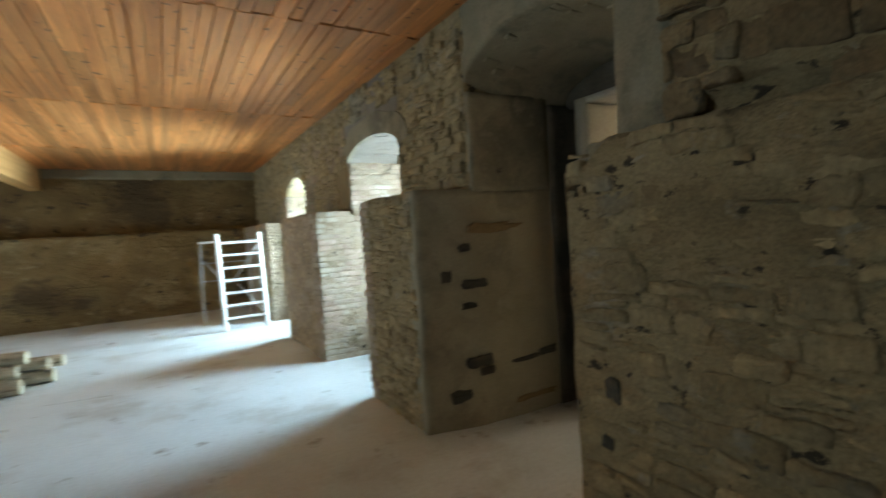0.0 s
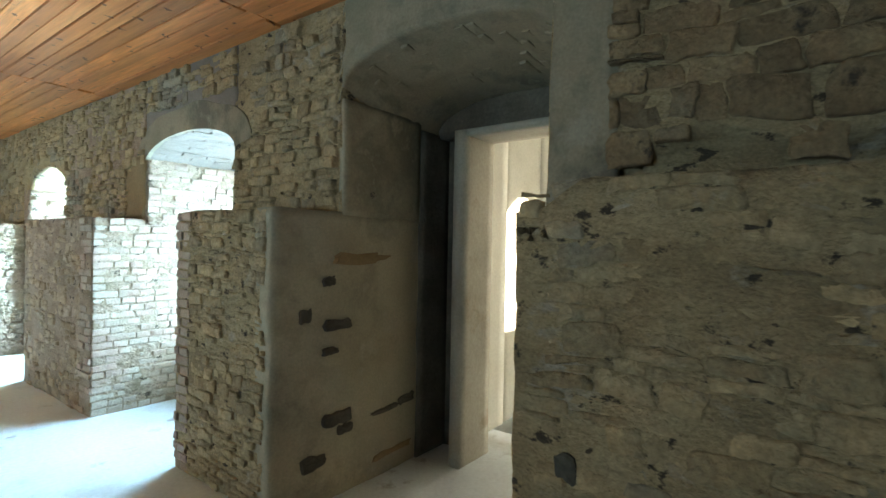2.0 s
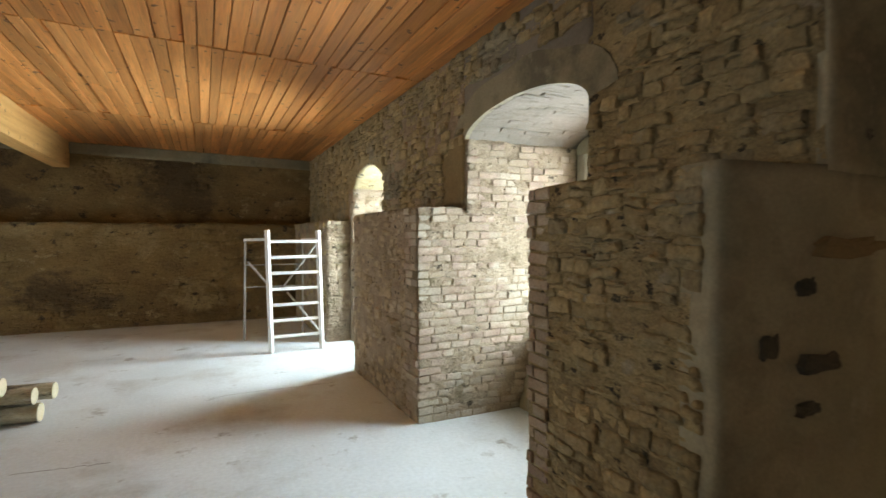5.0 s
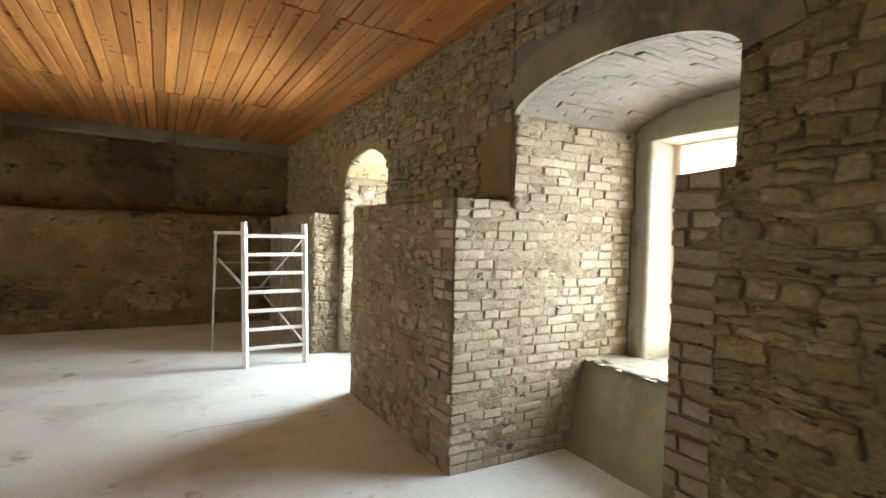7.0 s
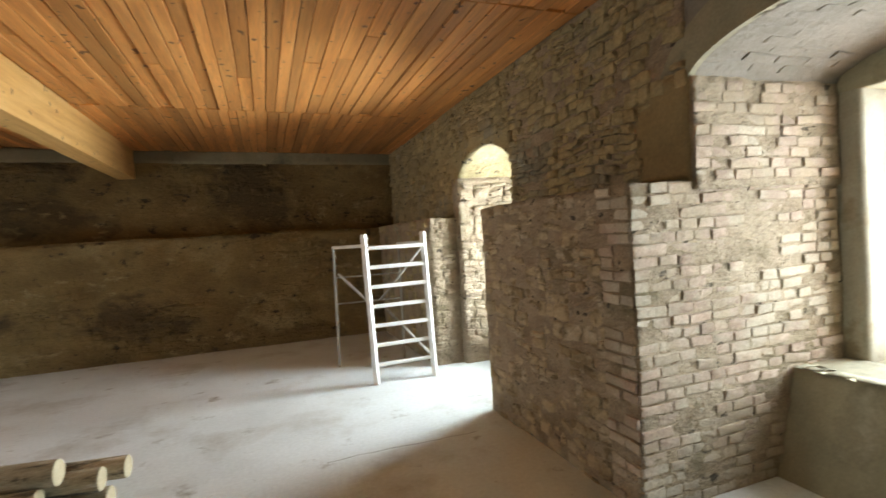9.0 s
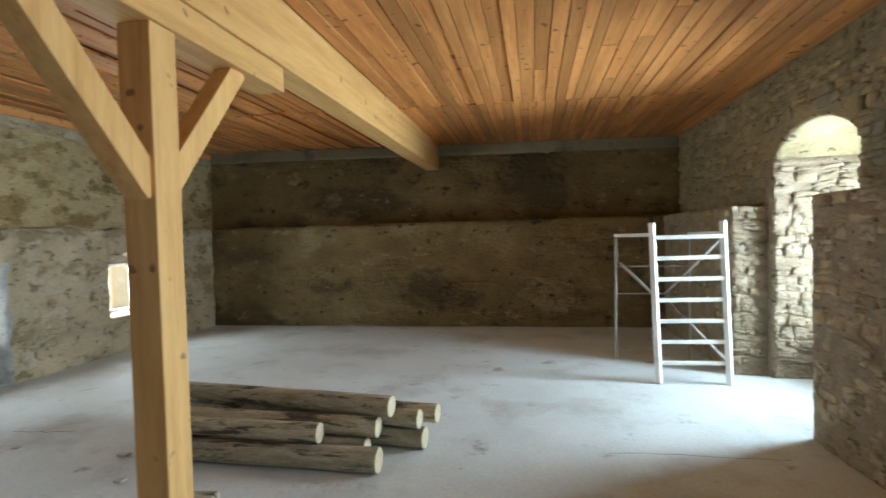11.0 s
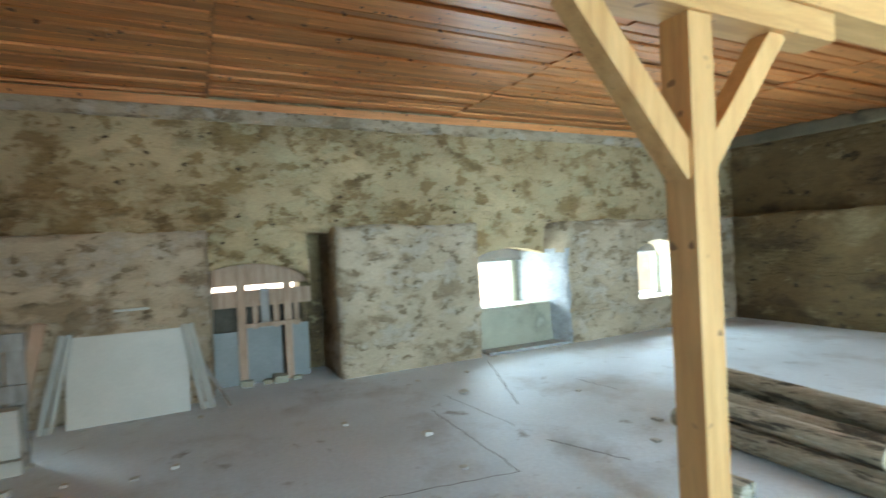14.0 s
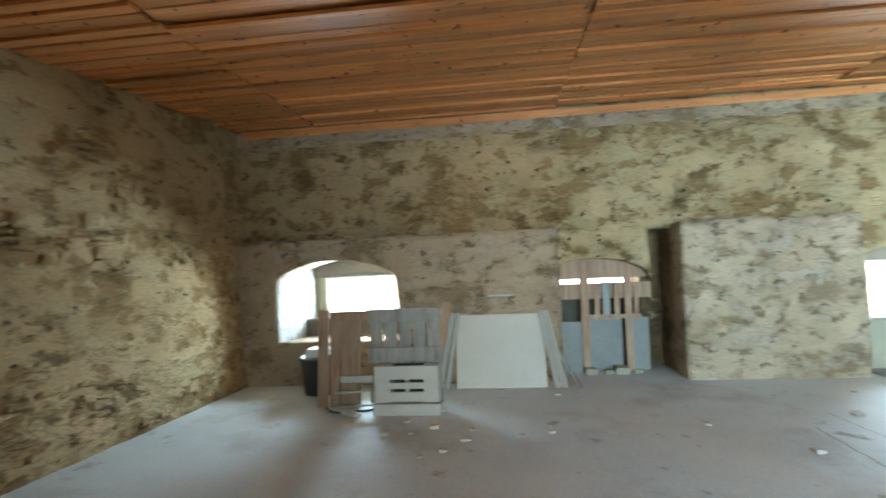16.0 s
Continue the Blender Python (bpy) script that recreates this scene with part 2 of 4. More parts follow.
BROWN_WOOD = mat("brown_boards", [(0.25, 0.145, 0.085), (0.36, 0.22, 0.14), (0.43, 0.28, 0.19)], 2, 0.15, 20, 0.75, 0.3, 30, 0.004,
                 stretch=(8, 8, 1))
BOARD = mat("plasterboard", [(0.47, 0.45, 0.39), (0.55, 0.53, 0.465)], 1.5, 0.06, 50, 0.85, 0.1, 40, 0.002)
GREY_PANEL = mat("grey_panel", [(0.19, 0.195, 0.18), (0.26, 0.262, 0.245)], 1.5, 0.1, 40, 0.8, 0.2, 30, 0.003)
WHITE = mat("white_paint", [(0.62, 0.62, 0.60), (0.74, 0.74, 0.72)], 3, 0.08, 50, 0.5, 0.15, 40, 0.002)
BARK = mat("log_bark", [(0.286, 0.234, 0.163), (0.442, 0.377, 0.273), (0.598, 0.520, 0.403)], 3, 0.3, 25, 0.95, 0.8, 14, 0.015,
           stretch=(1, 6, 6), rnd="object", spread=0.2, patches=(((0.09, 0.075, 0.055), 2.0, 0.52, 0.60), ((0.50, 0.46, 0.38), 3.2, 0.58, 0.66),))
CUT = mat("cut_wood", [(0.42, 0.33, 0.215), (0.54, 0.44, 0.305)], 8, 0.12, 60, 0.8, 0.2, 60, 0.003)
# Near-black for cracks and brick ends, and for shade painted into hollows.
DARK = mat("dark_marks_and_shade", [(0.045, 0.04, 0.03), (0.09, 0.08, 0.06)], 5, 0.2, 40, 0.95, 0.5, 30, 0.01)
BLACK = mat("black_plastic", [(0.03, 0.03, 0.03), (0.05, 0.05, 0.05)], 4, 0.1, 40, 0.5, 0.1, 40, 0.002)
GRAVEL = mat("courtyard_gravel", [(0.38, 0.34, 0.28), (0.48, 0.44, 0.37)], 0.3, 0.2, 8, 0.95, 0.5, 10, 0.02)
FACADE = mat("ochre_facade", [(0.76, 0.64, 0.56), (0.84, 0.75, 0.67)], 0.4, 0.1, 10, 0.9, 0.2, 20, 0.01)
ROOF = mat("clay_roof", [(0.36, 0.15, 0.09), (0.48, 0.22, 0.13)], 1, 0.2, 12, 0.9, 0.5, 14, 0.03)


# ---- builders ----
def make(name, verts, faces, material, parent=None, label="", smooth=False):
    me = bpy.data.meshes.new(name)
    me.from_pydata([tuple(v) for v in verts], [], faces)
    me.materials.append(material)
    if smooth:
        me.polygons.foreach_set("use_smooth", [True] * len(me.polygons))
    me.update()
    ob = new(name, me)
    ob.parent = parent
    if label:
        ob["label"] = label
    return ob


def empty(name, label, category, kind="", group="", at=(0, 0, 0)):
    ob = new(name)
    ob.location = at
    bpy.context.view_layer.update()
    return tagged(ob, label, category, group, kind)


def under(ob, parent):
    ob.parent = parent
    ob.matrix_parent_inverse = Matrix.Translation(-parent.location)
    return ob


def rough(p, amp):
    v = Vector(p)
    return v + noise.noise_vector(v * 2.1) * amp + noise.noise_vector(v * 7.3 + Vector((5, 9, 2))) * amp * 0.6 + noise.noise_vector(v * 17.0) * amp * 0.4


def grid_box(b, step, amp, fmap=None):
    """A box divided into a fine net, bent by fmap, with an uneven hand-laid surface."""
    x0, x1, y0, y1, z0, z1 = b
    lo, size = (x0, y0, z0), (x1 - x0, y1 - y0, z1 - z0)
    n = [max(1, round(s / step)) for s in size]
    verts, faces, index = [], [], {}

    def vid(i, j, k):
        if (i, j, k) not in index:
            p = Vector((lo[0] + size[0] * i / n[0], lo[1] + size[1] * j / n[1], lo[2] + size[2] * k / n[2]))
            if fmap:
                p = Vector(fmap(*p))
            index[i, j, k] = len(verts)
            verts.append(rough(p, amp) if amp else p)
        return index[i, j, k]

    for a in range(3):
        u, v = (a + 1) % 3, (a + 2) % 3
        for side in (0, n[a]):
            for i in range(n[u]):
                for j in range(n[v]):
                    q = []
                    for du, dv in ((0, 0), (1, 0), (1, 1), (0, 1)):
                        c = [0, 0, 0]
                        c[a], c[u], c[v] = side, i + du, j + dv
                        q.append(vid(*c))
                    faces.append(q if side else q[::-1])
    return verts, faces


def wall(name, b, material, parent, step=0.08, amp=0.015, fmap=None, label=""):
    v, f = grid_box(b, step, amp, fmap)
    return make(name, v, f, material, parent, label, smooth=True)


def skew(y0, y1, front, back, ends0, ends1):
    """Bends a wall's two ends so that they run from one line at the front to another at the back."""
    def f(x, y, z):
        s = min(1, max(0, (x - front) / (back - front)))
        a = ends0[0] + (ends0[1] - ends0[0]) * s
        c = ends1[0] + (ends1[1] - ends1[0]) * s
        return (x, a + (c - a) * (y - y0) / (y1 - y0), z)
    return f


def seg_arch(y0, y1, spring, apex, power=1.0):
    def z(y):
        s = (2 * y - y0 - y1) / (y1 - y0)
        return spring + (apex - spring) * math.sqrt(max(0, 1 - s * s)) ** power
    return z


def head(y0, y1, spring, apex, top, base, power=1.0):
    arch = seg_arch(y0, y1, spring, apex, power)
    return lambda x, y, z: (x, y, arch(y) + (top - arch(y)) * (z - base) / (top - base))


def box_part(name, b, material, parent=None, bevel=0.006, m=None, jitter=0.0, label="", seed=0):
    """A board or block with chamfered edges."""
    bm = bmesh.new()
    bmesh.ops.create_cube(bm, size=1)
    x0, x1, y0, y1, z0, z1 = b
    r = random.Random(seed)
    for v in bm.verts:
        v.co = Vector((x0 + (v.co.x + 0.5) * (x1 - x0), y0 + (v.co.y + 0.5) * (y1 - y0), z0 + (v.co.z + 0.5) * (z1 - z0)))
        v.co += Vector((r.uniform(-1, 1), r.uniform(-1, 1), r.uniform(-1, 1))) * jitter
    if bevel:
        bmesh.ops.bevel(bm, geom=bm.edges[:], offset=bevel, segments=2, affect="EDGES", profile=0.6)
    if m:
        bm.transform(m)
    me = bpy.data.meshes.new(name)
    bm.to_mesh(me)
    bm.free()
    me.materials.append(material)
    ob = new(name, me)
    if parent:
        under(ob, parent)
    if label:
        ob["label"] = label
    return ob


def stick(name, a, b, w, d, material, parent=None, bevel=0.006, label="", spin=0):
    """A squared timber from a to b."""
    a, b = Vector(a), Vector(b)
    m = Matrix.Translation(a) @ (b - a).to_track_quat("Z", "Y").to_matrix().to_4x4() @ Matrix.Rotation(radians(spin), 4, "Z")
    return box_part(name, (-w / 2, w / 2, -d / 2, d / 2, 0, (b - a).length), material, parent, bevel, m, label=label)


def stone_mesh(r, quad, depth, put, sides=(3, 2), ins=None, blunt=False):
    """One rough stone: an uneven outline, a worn edge and a lifted face."""
    ring = []
    wide, tall = quad[1][0] - quad[0][0], quad[3][1] - quad[0][1]
    ju, jv = min(0.02, wide * 0.08), min(0.02, abs(tall) * 0.12)
    for c in range(4):
        p, q, n = quad[c], quad[(c + 1) % 4], sides[c % 2]
        for k in range(n):
            s = (k + (0.5 if blunt else r.uniform(0.0, 0.45) if k else r.uniform(-0.12, 0.12))) / n
            ring.append((p[0] + (q[0] - p[0]) * s + r.uniform(-ju, ju) * 0.6, p[1] + (q[1] - p[1]) * s + r.uniform(-jv, jv)))
    mx, my = sum(p[0] for p in ring) / len(ring), sum(p[1] for p in ring) / len(ring)
    tu, tv = r.uniform(-0.07, 0.07), r.uniform(-0.12, 0.12)
    verts, n = [], len(ring)
    ins = r.uniform(*(ins or (0.006, 0.014)))
    su, sv = max(0.6, 1 - 2 * ins / max(0.03, wide)), max(0.55, 1 - 2 * ins / max(0.03, abs(tall)))
    for fu, fv, d in ((1, 1, -0.03), (0.99, 0.98, depth * 0.5), (su, sv, depth)):
        for u, v in ring:
            uu, vv = mx + (u - mx) * fu, my + (v - my) * fv
            e = 0 if d == -0.03 else (uu - mx) * tu + (vv - my) * tv + r.uniform(-0.004, 0.004)
            verts.append(put(uu, vv, d + e))
    verts.append(put(mx, my, depth + r.uniform(-0.002, 0.006)))
    faces = []
    for k in range(n):
        j = (k + 1) % n
        faces += [(k, j, n + j, n + k), (n + k, n + j, 2 * n + j, 2 * n + k), (2 * n + k, 2 * n + j, 3 * n)]
    return verts, faces


def cell_mesh(r, poly, depth, put):
    """One rough stone: an uneven broken outline, a narrow worn edge and a nearly flat face."""
    ring = []
    for k, (u, v) in enumerate(poly):
        q = poly[(k + 1) % len(poly)]
        ln = math.hypot(q[0] - u, q[1] - v)
        if ln > 0.014:
            for s in ((0.09, 0.36, 0.66, 0.91) if ln > 0.08 else (0.12, 0.88)):
                w = min(0.008, ln * 0.08)
                ring.append((u + (q[0] - u) * s + r.uniform(-w, w), v + (q[1] - v) * s + r.uniform(-w, w)))
    n = len(ring)
    if n < 3:
        return [], []
    mx, my = sum(p[0] for p in ring) / n, sum(p[1] for p in ring) / n
    size = max(0.02, min(max(p[0] for p in ring) - mx, max(p[1] for p in ring) - my))
    tu, tv = r.uniform(-0.04, 0.04), r.uniform(-0.09, 0.05)
    ins = max(0.5, 1 - r.uniform(0.005, 0.013) / size)
    verts, faces = [], []
    for f, d in ((1, -0.03), (0.99, depth - 0.006), (ins, depth)):
        for u, v in ring:
            uu, vv = mx + (u - mx) * f, my + (v - my) * f
            e = 0 if d == -0.03 else (uu - mx) * tu + (vv - my) * tv + r.uniform(-0.004, 0.004)
            verts.append(put(uu, vv, d + e))
    verts.append(put(mx + r.uniform(-0.2, 0.2) * size, my, depth + r.uniform(-0.004, 0.007)))
    for k in range(n):
        m = (k + 1) % n
        faces += [(k, m, n + m, n + k), (n + k, n + m, 2 * n + m, 2 * n + k), (2 * n + k, 2 * n + m, 3 * n)]
    return verts, faces


def course_cells(r, u0, u1, v0, v1, row, length, wide):
    """Outlines of roughly coursed flat stones: wavy beds, uneven ends, here and there two thin stones for one."""
    def wave(u, v):
        return v + row * (0.55 * noise.noise(Vector((u * 1.6, v * 1.1, 8.1))) + 0.30 * noise.noise(Vector((u * 5.0, v * 4.0, 2.7))))

    def gap():
        return wide * r.uniform(0.5, 1.3) if r.random() < 0.30 else 0.001

    v = v0
    while v < v1 - row * 0.3:
        h = row * r.choice((0.55, 0.75, 0.9, 1.0, 1.15, 1.4))
        if v1 - v - h < row * 0.45:
            h = v1 - v
        u = u0 - r.uniform(0, length[0])
        while u < u1 - 0.02:
            w = r.uniform(*length) * (1.25 if r.random() < 0.2 else 1)
            a, b = max(u, u0), min(u + w, u1)
            u += w
            if b - a < 0.03:
                continue
            beds = [(v, v + h)]
            if h > row * 0.85 and r.random() < 0.25:
                m = v + h * r.uniform(0.35, 0.65)
                beds = [(v, m), (m, v + h)]
            for z0, z1 in beds:
                lean = r.uniform(-0.25, 0.25) * (z1 - z0)
                drop = r.uniform(-0.12, 0.12) * (z1 - z0)
                g = (gap(), gap(), gap(), gap())
                q = [(a + g[0], z0 + g[1]), ((a + b) / 2, z0 + g[1] + drop * 0.4), (b - g[2], z0 + g[1] + drop), (b - g[2] + lean, z1 - g[3]), (a + g[0] + lean, z1 - g[3])]
                if r.random() < 0.35:
                    c = r.uniform(0.15, 0.4)
                    q[3:4] = [(b - g[2] + lean * 0.6, z0 + (z1 - z0) * (1 - c)), (b - (b - a) * c * 0.5, z1 - g[3])]
                if r.random() < 0.30:
                    c = r.uniform(0.15, 0.4)
                    q[-1:] = [(a + (b - a) * c * 0.5, z1 - g[3]), (a + g[0] + lean * 0.6, z0 + (z1 - z0) * (1 - c))]
                yield [(min(u1, max(u0, x)), min(v1, max(v0, wave(x, z)))) for x, z in q]
        v += h


def rubble(name, parent, put, u0, u1, v0, v1, row, length, depth, material, keep=1.0, seed=1, joined=False, skip=None, wide=0.011):
    """Roughly coursed rubble, some joints tight and some open; put(u, v, d) gives a place."""
    r = random.Random(seed)
    all_v, all_f, made = [], [], 0
    for poly in course_cells(r, u0, u1, v0, v1, row, length, wide):
        mu, mv = sum(p[0] for p in poly) / len(poly), sum(p[1] for p in poly) / len(poly)
        span_u, span_v = max(p[0] for p in poly) - min(p[0] for p in poly), max(p[1] for p in poly) - min(p[1] for p in poly)
        if min(span_u, span_v) < 0.02 or r.random() > keep or (skip and skip(mu, mv)):
            continue
        vs, fs = cell_mesh(r, poly, r.uniform(*depth), put)
        if not vs:
            continue
        made += 1
        if joined or made > 300:
            o = len(all_v)
            all_v += vs
            all_f += [tuple(c + o for c in f) for f in fs]
        else:
            make(name, vs, fs, material, parent, smooth=True)
    if all_v:
        ob = make(name + "s", all_v, all_f, material if joined else STONE_I, parent, "", True)
        ob["kind"] = "stuff"


def brick_variants(count, material):
    out, r = [], random.Random(5)
    for _ in range(count):
        verts = []
        for s, y in ((1.0, 0.0), (0.99, 0.86), (0.90, 1.0)):
            for x, z in ((-0.5, -0.5), (0.5, -0.5), (0.5, 0.5), (-0.5, 0.5)):
                sz = s if s > 0.95 else 0.80
                verts.append((x * (1 - (1 - s) * 0.6) + r.uniform(-0.035, 0.035), y + r.uniform(-0.16, 0.12) * (y > 0.5), z * sz + r.uniform(-0.09, 0.09)))
        verts.append((r.uniform(-0.1, 0.1), 1.0 + r.uniform(-0.06, 0.14), r.uniform(-0.1, 0.1)))
        faces = []
        for k in range(4):
            j = (k + 1) % 4
            faces += [(k, j, 4 + j, 4 + k), (4 + k, 4 + j, 8 + j, 8 + k), (8 + k, 8 + j, 12)]
        me = bpy.data.meshes.new("brick")
        me.from_pydata(verts, [], faces)
        me.materials.append(material)
        out.append(me)
    return out


BRICKS = brick_variants(10, BRICK)
LIMED = brick_variants(6, WHITEWASH)


def lay_brick(parent, o, u, n, v, length, depth, height, r, kinds=BRICKS):
    ob = new("brick", kinds[r.randrange(len(kinds))])
    m = Matrix((u * length, n * depth, v * height)).transposed().to_4x4()
    m.translation = o
    ob.matrix_world = m
    ob.parent = parent
    return ob


def brickwork(parent, put, u0, u1, v0, v1, seed=1, course=0.0704, skip=None, keep=0.9, depth=(-0.004, 0.014)):
    """Alternate courses of headers and stretchers in worn limed brick."""
    r = random.Random(seed)
    rows = round((v1 - v0) / course)
    for i in range(rows):
        z = v0 + (i + 0.5) * (v1 - v0) / rows
        a = u0
        while a < u1 - 0.03:
            w = r.choice((0.115, 0.125, 0.13, 0.14, 0.15, 0.19, 0.24))
            w = min(w * r.uniform(0.9, 1.1), u1 - a)
            if u1 - a - w < 0.05:
                w = u1 - a
            mu = a + w / 2
            a += w
            if r.random() > keep or (skip and skip(mu, z)):
                continue
            o = put(mu, z, -0.02)
            uu = (put(mu + 0.01, z, 0) - put(mu, z, 0)).normalized()
            nn = (put(mu, z, 0.01) - put(mu, z, 0)).normalized()
            vv = (put(mu, z + 0.01, 0) - put(mu, z, 0)).normalized()
            tilt = Matrix.Rotation(r.uniform(-0.05, 0.05), 3, nn)
            lay_brick(parent, o, tilt @ uu, nn, tilt @ vv, w - 0.012, 0.02 + r.uniform(*depth), course - 0.013 + r.uniform(-0.003, 0.004), r)


def on_x(x):
    return lambda u, v, d: Vector((x - d, u, v))


def on_y(y, sign=-1):
    return lambda u, v, d: Vector((u, y + sign * d, v))


# ---- the large structure ----
XL, XU, XD, XW, XO = 1.70, 2.16, 3.00, 3.42, 3.84
LEDGE = 1.90


def ceiling_z(x):
    return 3.30 + (2.16 - x) * 0.0196


TOP = 3.52
east = empty("wall_east", "thick rubble and brick wall with deep window niches", "wall", "structure")


pier_1 = wall("pier", (XL, XD + 0.3, -0.3, 3.35, -0.05, LEDGE + 0.05), MORTAR, east, 0.045, 0.011,
              lambda x, y, z: (x, y, z - (0.12 * min(1, max(0, (y - 3.06) / 0.2)) if z > 1.8 else 0)))


def hollow(y, z):
    """Depth of the broken-out hollow in the foot of the upper wall."""
    top = 0.20 + 0.10 * noise.noise(Vector((y * 3.1, 0.5, 2)))
    return max(0, min(1, (LEDGE + 0.06 + top - z) / 0.06)) * max(0, min(1, 0.65 + 1.4 * noise.noise(Vector((y * 1.9, 4.0, z)))))


def undercut(x, y, z):
    return (x + (0.20 * hollow(y, z) if x < XU + 0.05 and y < 3.12 else 0), y, z)


wall("upper_wall", (XU, XD + 0.3, -0.3, 3.43, LEDGE - 0.05, TOP), MORTAR, east, 0.045, 0.008, undercut)
upper_1 = east.children[-1]
pier_2 = wall("pier", (XL, XW, 4.95, 6.19, -0.05, LEDGE), CEMENT, east, 0.06, 0.010,
              skew(4.95, 6.19, XL, XU, (5.02, 4.92), (6.19, 6.21)))
pier_2.data.materials.append(MORTAR)
for face in pier_2.data.polygons:
    face.material_index = 1 if (face.normal.x < -0.5 and face.center.y > 5.16) or face.normal.y > 0.5 else 0
upper_2 = wall("upper_wall", (XU, XW, 4.93, 6.23, LEDGE - 0.05, TOP), MORTAR, east, 0.06, 0.014)
pier_3 = wall("pier", (XL, XW, 7.85, 9.89, -0.05, LEDGE), MORTAR_L, east, 0.032, 0.008)
upper_3 = wall("upper_wall", (XU, XW, 7.83, 10.12, LEDGE - 0.05, TOP), MORTAR_L, east, 0.06, 0.014)
pier_4 = wall("pier", (XL + 0.05, XW, 11.68, 15.4, -0.05, LEDGE), MORTAR_L, east, 0.06, 0.015)
wall("inner_jamb", (2.13, XW, 11.58, 11.75, -0.05, 2.4), MORTAR_L, east, 0.06, 0.012)
upper_4 = wall("upper_wall", (XU, XW, 11.6, 15.6, LEDGE - 0.05, TOP), MORTAR, east, 0.07, 0.015)
door_arch = head(3.39, 4.95, 2.62, 2.98, TOP, 2.0, 0.55)


def vault_1(x, y, z):
    """The door niche's vault, which falls towards the back."""
    a, b, c = door_arch(x, y, z)
    return (a, b, c - 0.22 * (x - XU) / (XD + 0.22 - XU) * (TOP - c) / (TOP - 2.62))


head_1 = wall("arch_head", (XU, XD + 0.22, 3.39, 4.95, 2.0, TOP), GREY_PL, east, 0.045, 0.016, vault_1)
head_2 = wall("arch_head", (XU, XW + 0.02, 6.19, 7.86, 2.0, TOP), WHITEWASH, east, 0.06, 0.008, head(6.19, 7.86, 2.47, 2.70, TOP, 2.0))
head_3 = wall("arch_head", (XU, XW + 0.02, 10.09, 11.63, 2.0, TOP), MORTAR, east, 0.06, 0.010, head(10.09, 11.63, 2.28, 2.66, TOP, 2.0))

# doorway wall
wall("door_jamb", (XD, XD + 0.42, 4.51, 4.605, -0.05, 2.57), PALE, east, 0.08, 0.003)
wall("recess_back", (XD + 0.34, XD + 0.43, 4.60, 5.3, -0.05, 2.6), RECESS_SHADE, east, 0.08, 0.005, label="back of the recess beside the door frame, darkened for shade")
# Thin lining added to paint shade on the recess's cheek.
wall("recess_side", (XD - 0.03, XD + 0.35, 4.898, 4.93, -0.05, 2.6), RECESS_SHADE, east, 0.08, 0.004, label="cheek of the recess beside the door frame, darkened for shade")
wall("door_jamb", (XD, XD + 0.42, 3.0, 3.44, -0.05, 2.57), CEMENT, east, 0.08, 0.005)
wall("door_lintel", (XD + 0.02, XD + 0.41, 3.44, 4.51, 2.53, 2.575), PALE, east, 0.08, 0.003)
wall("door_tympanum", (XD + 0.20, XD + 0.424, 3.0, 5.3, 2.575, TOP), RECESS_SHADE, east, 0.08, 0.006, label="masonry over the door frame, darkened for shade")
wall("niche_render", (XU + 0.004, XD - 0.03, 4.912, 4.96, LEDGE - 0.02, 2.66), CEMENT, east, 0.05, 0.006, label="grey render on the door niche")

# window walls behind the niches
for ya, yb, za, zb, zs in ((6.40, 7.71, 0.66, 2.45, 0.68), (10.25, 11.28, 0.66, 2.32, 0.68)):
    wall("window_jamb", (XW, XO, ya - 0.4, ya, 0.0, 2.6), PALE, east, 0.07, 0.006)
    wall("window_jamb", (XW, XO, yb, yb + 0.4, 0.0, 2.6), PALE, east, 0.07, 0.006)
    wall("window_lintel", (XW - 0.004, XO + 0.004, ya - 0.4, yb + 0.4, zb, TOP), CEMENT, east, 0.07, 0.006)
    wall("window_parapet", (XW - 0.1, XO - 0.02, ya - 0.4, yb + 0.4, -0.05, za), CEMENT, east, 0.08, 0.006)
    wall("window_sill", (2.74, XW, ya - 0.24, yb + 0.25, -0.05, zs), CEMENT, east, 0.06, 0.010,
         lambda x, y, z, zs=zs: (x + (0.20 * z / zs if x < 2.9 else 0), y, z), "cement-rendered window sill block")

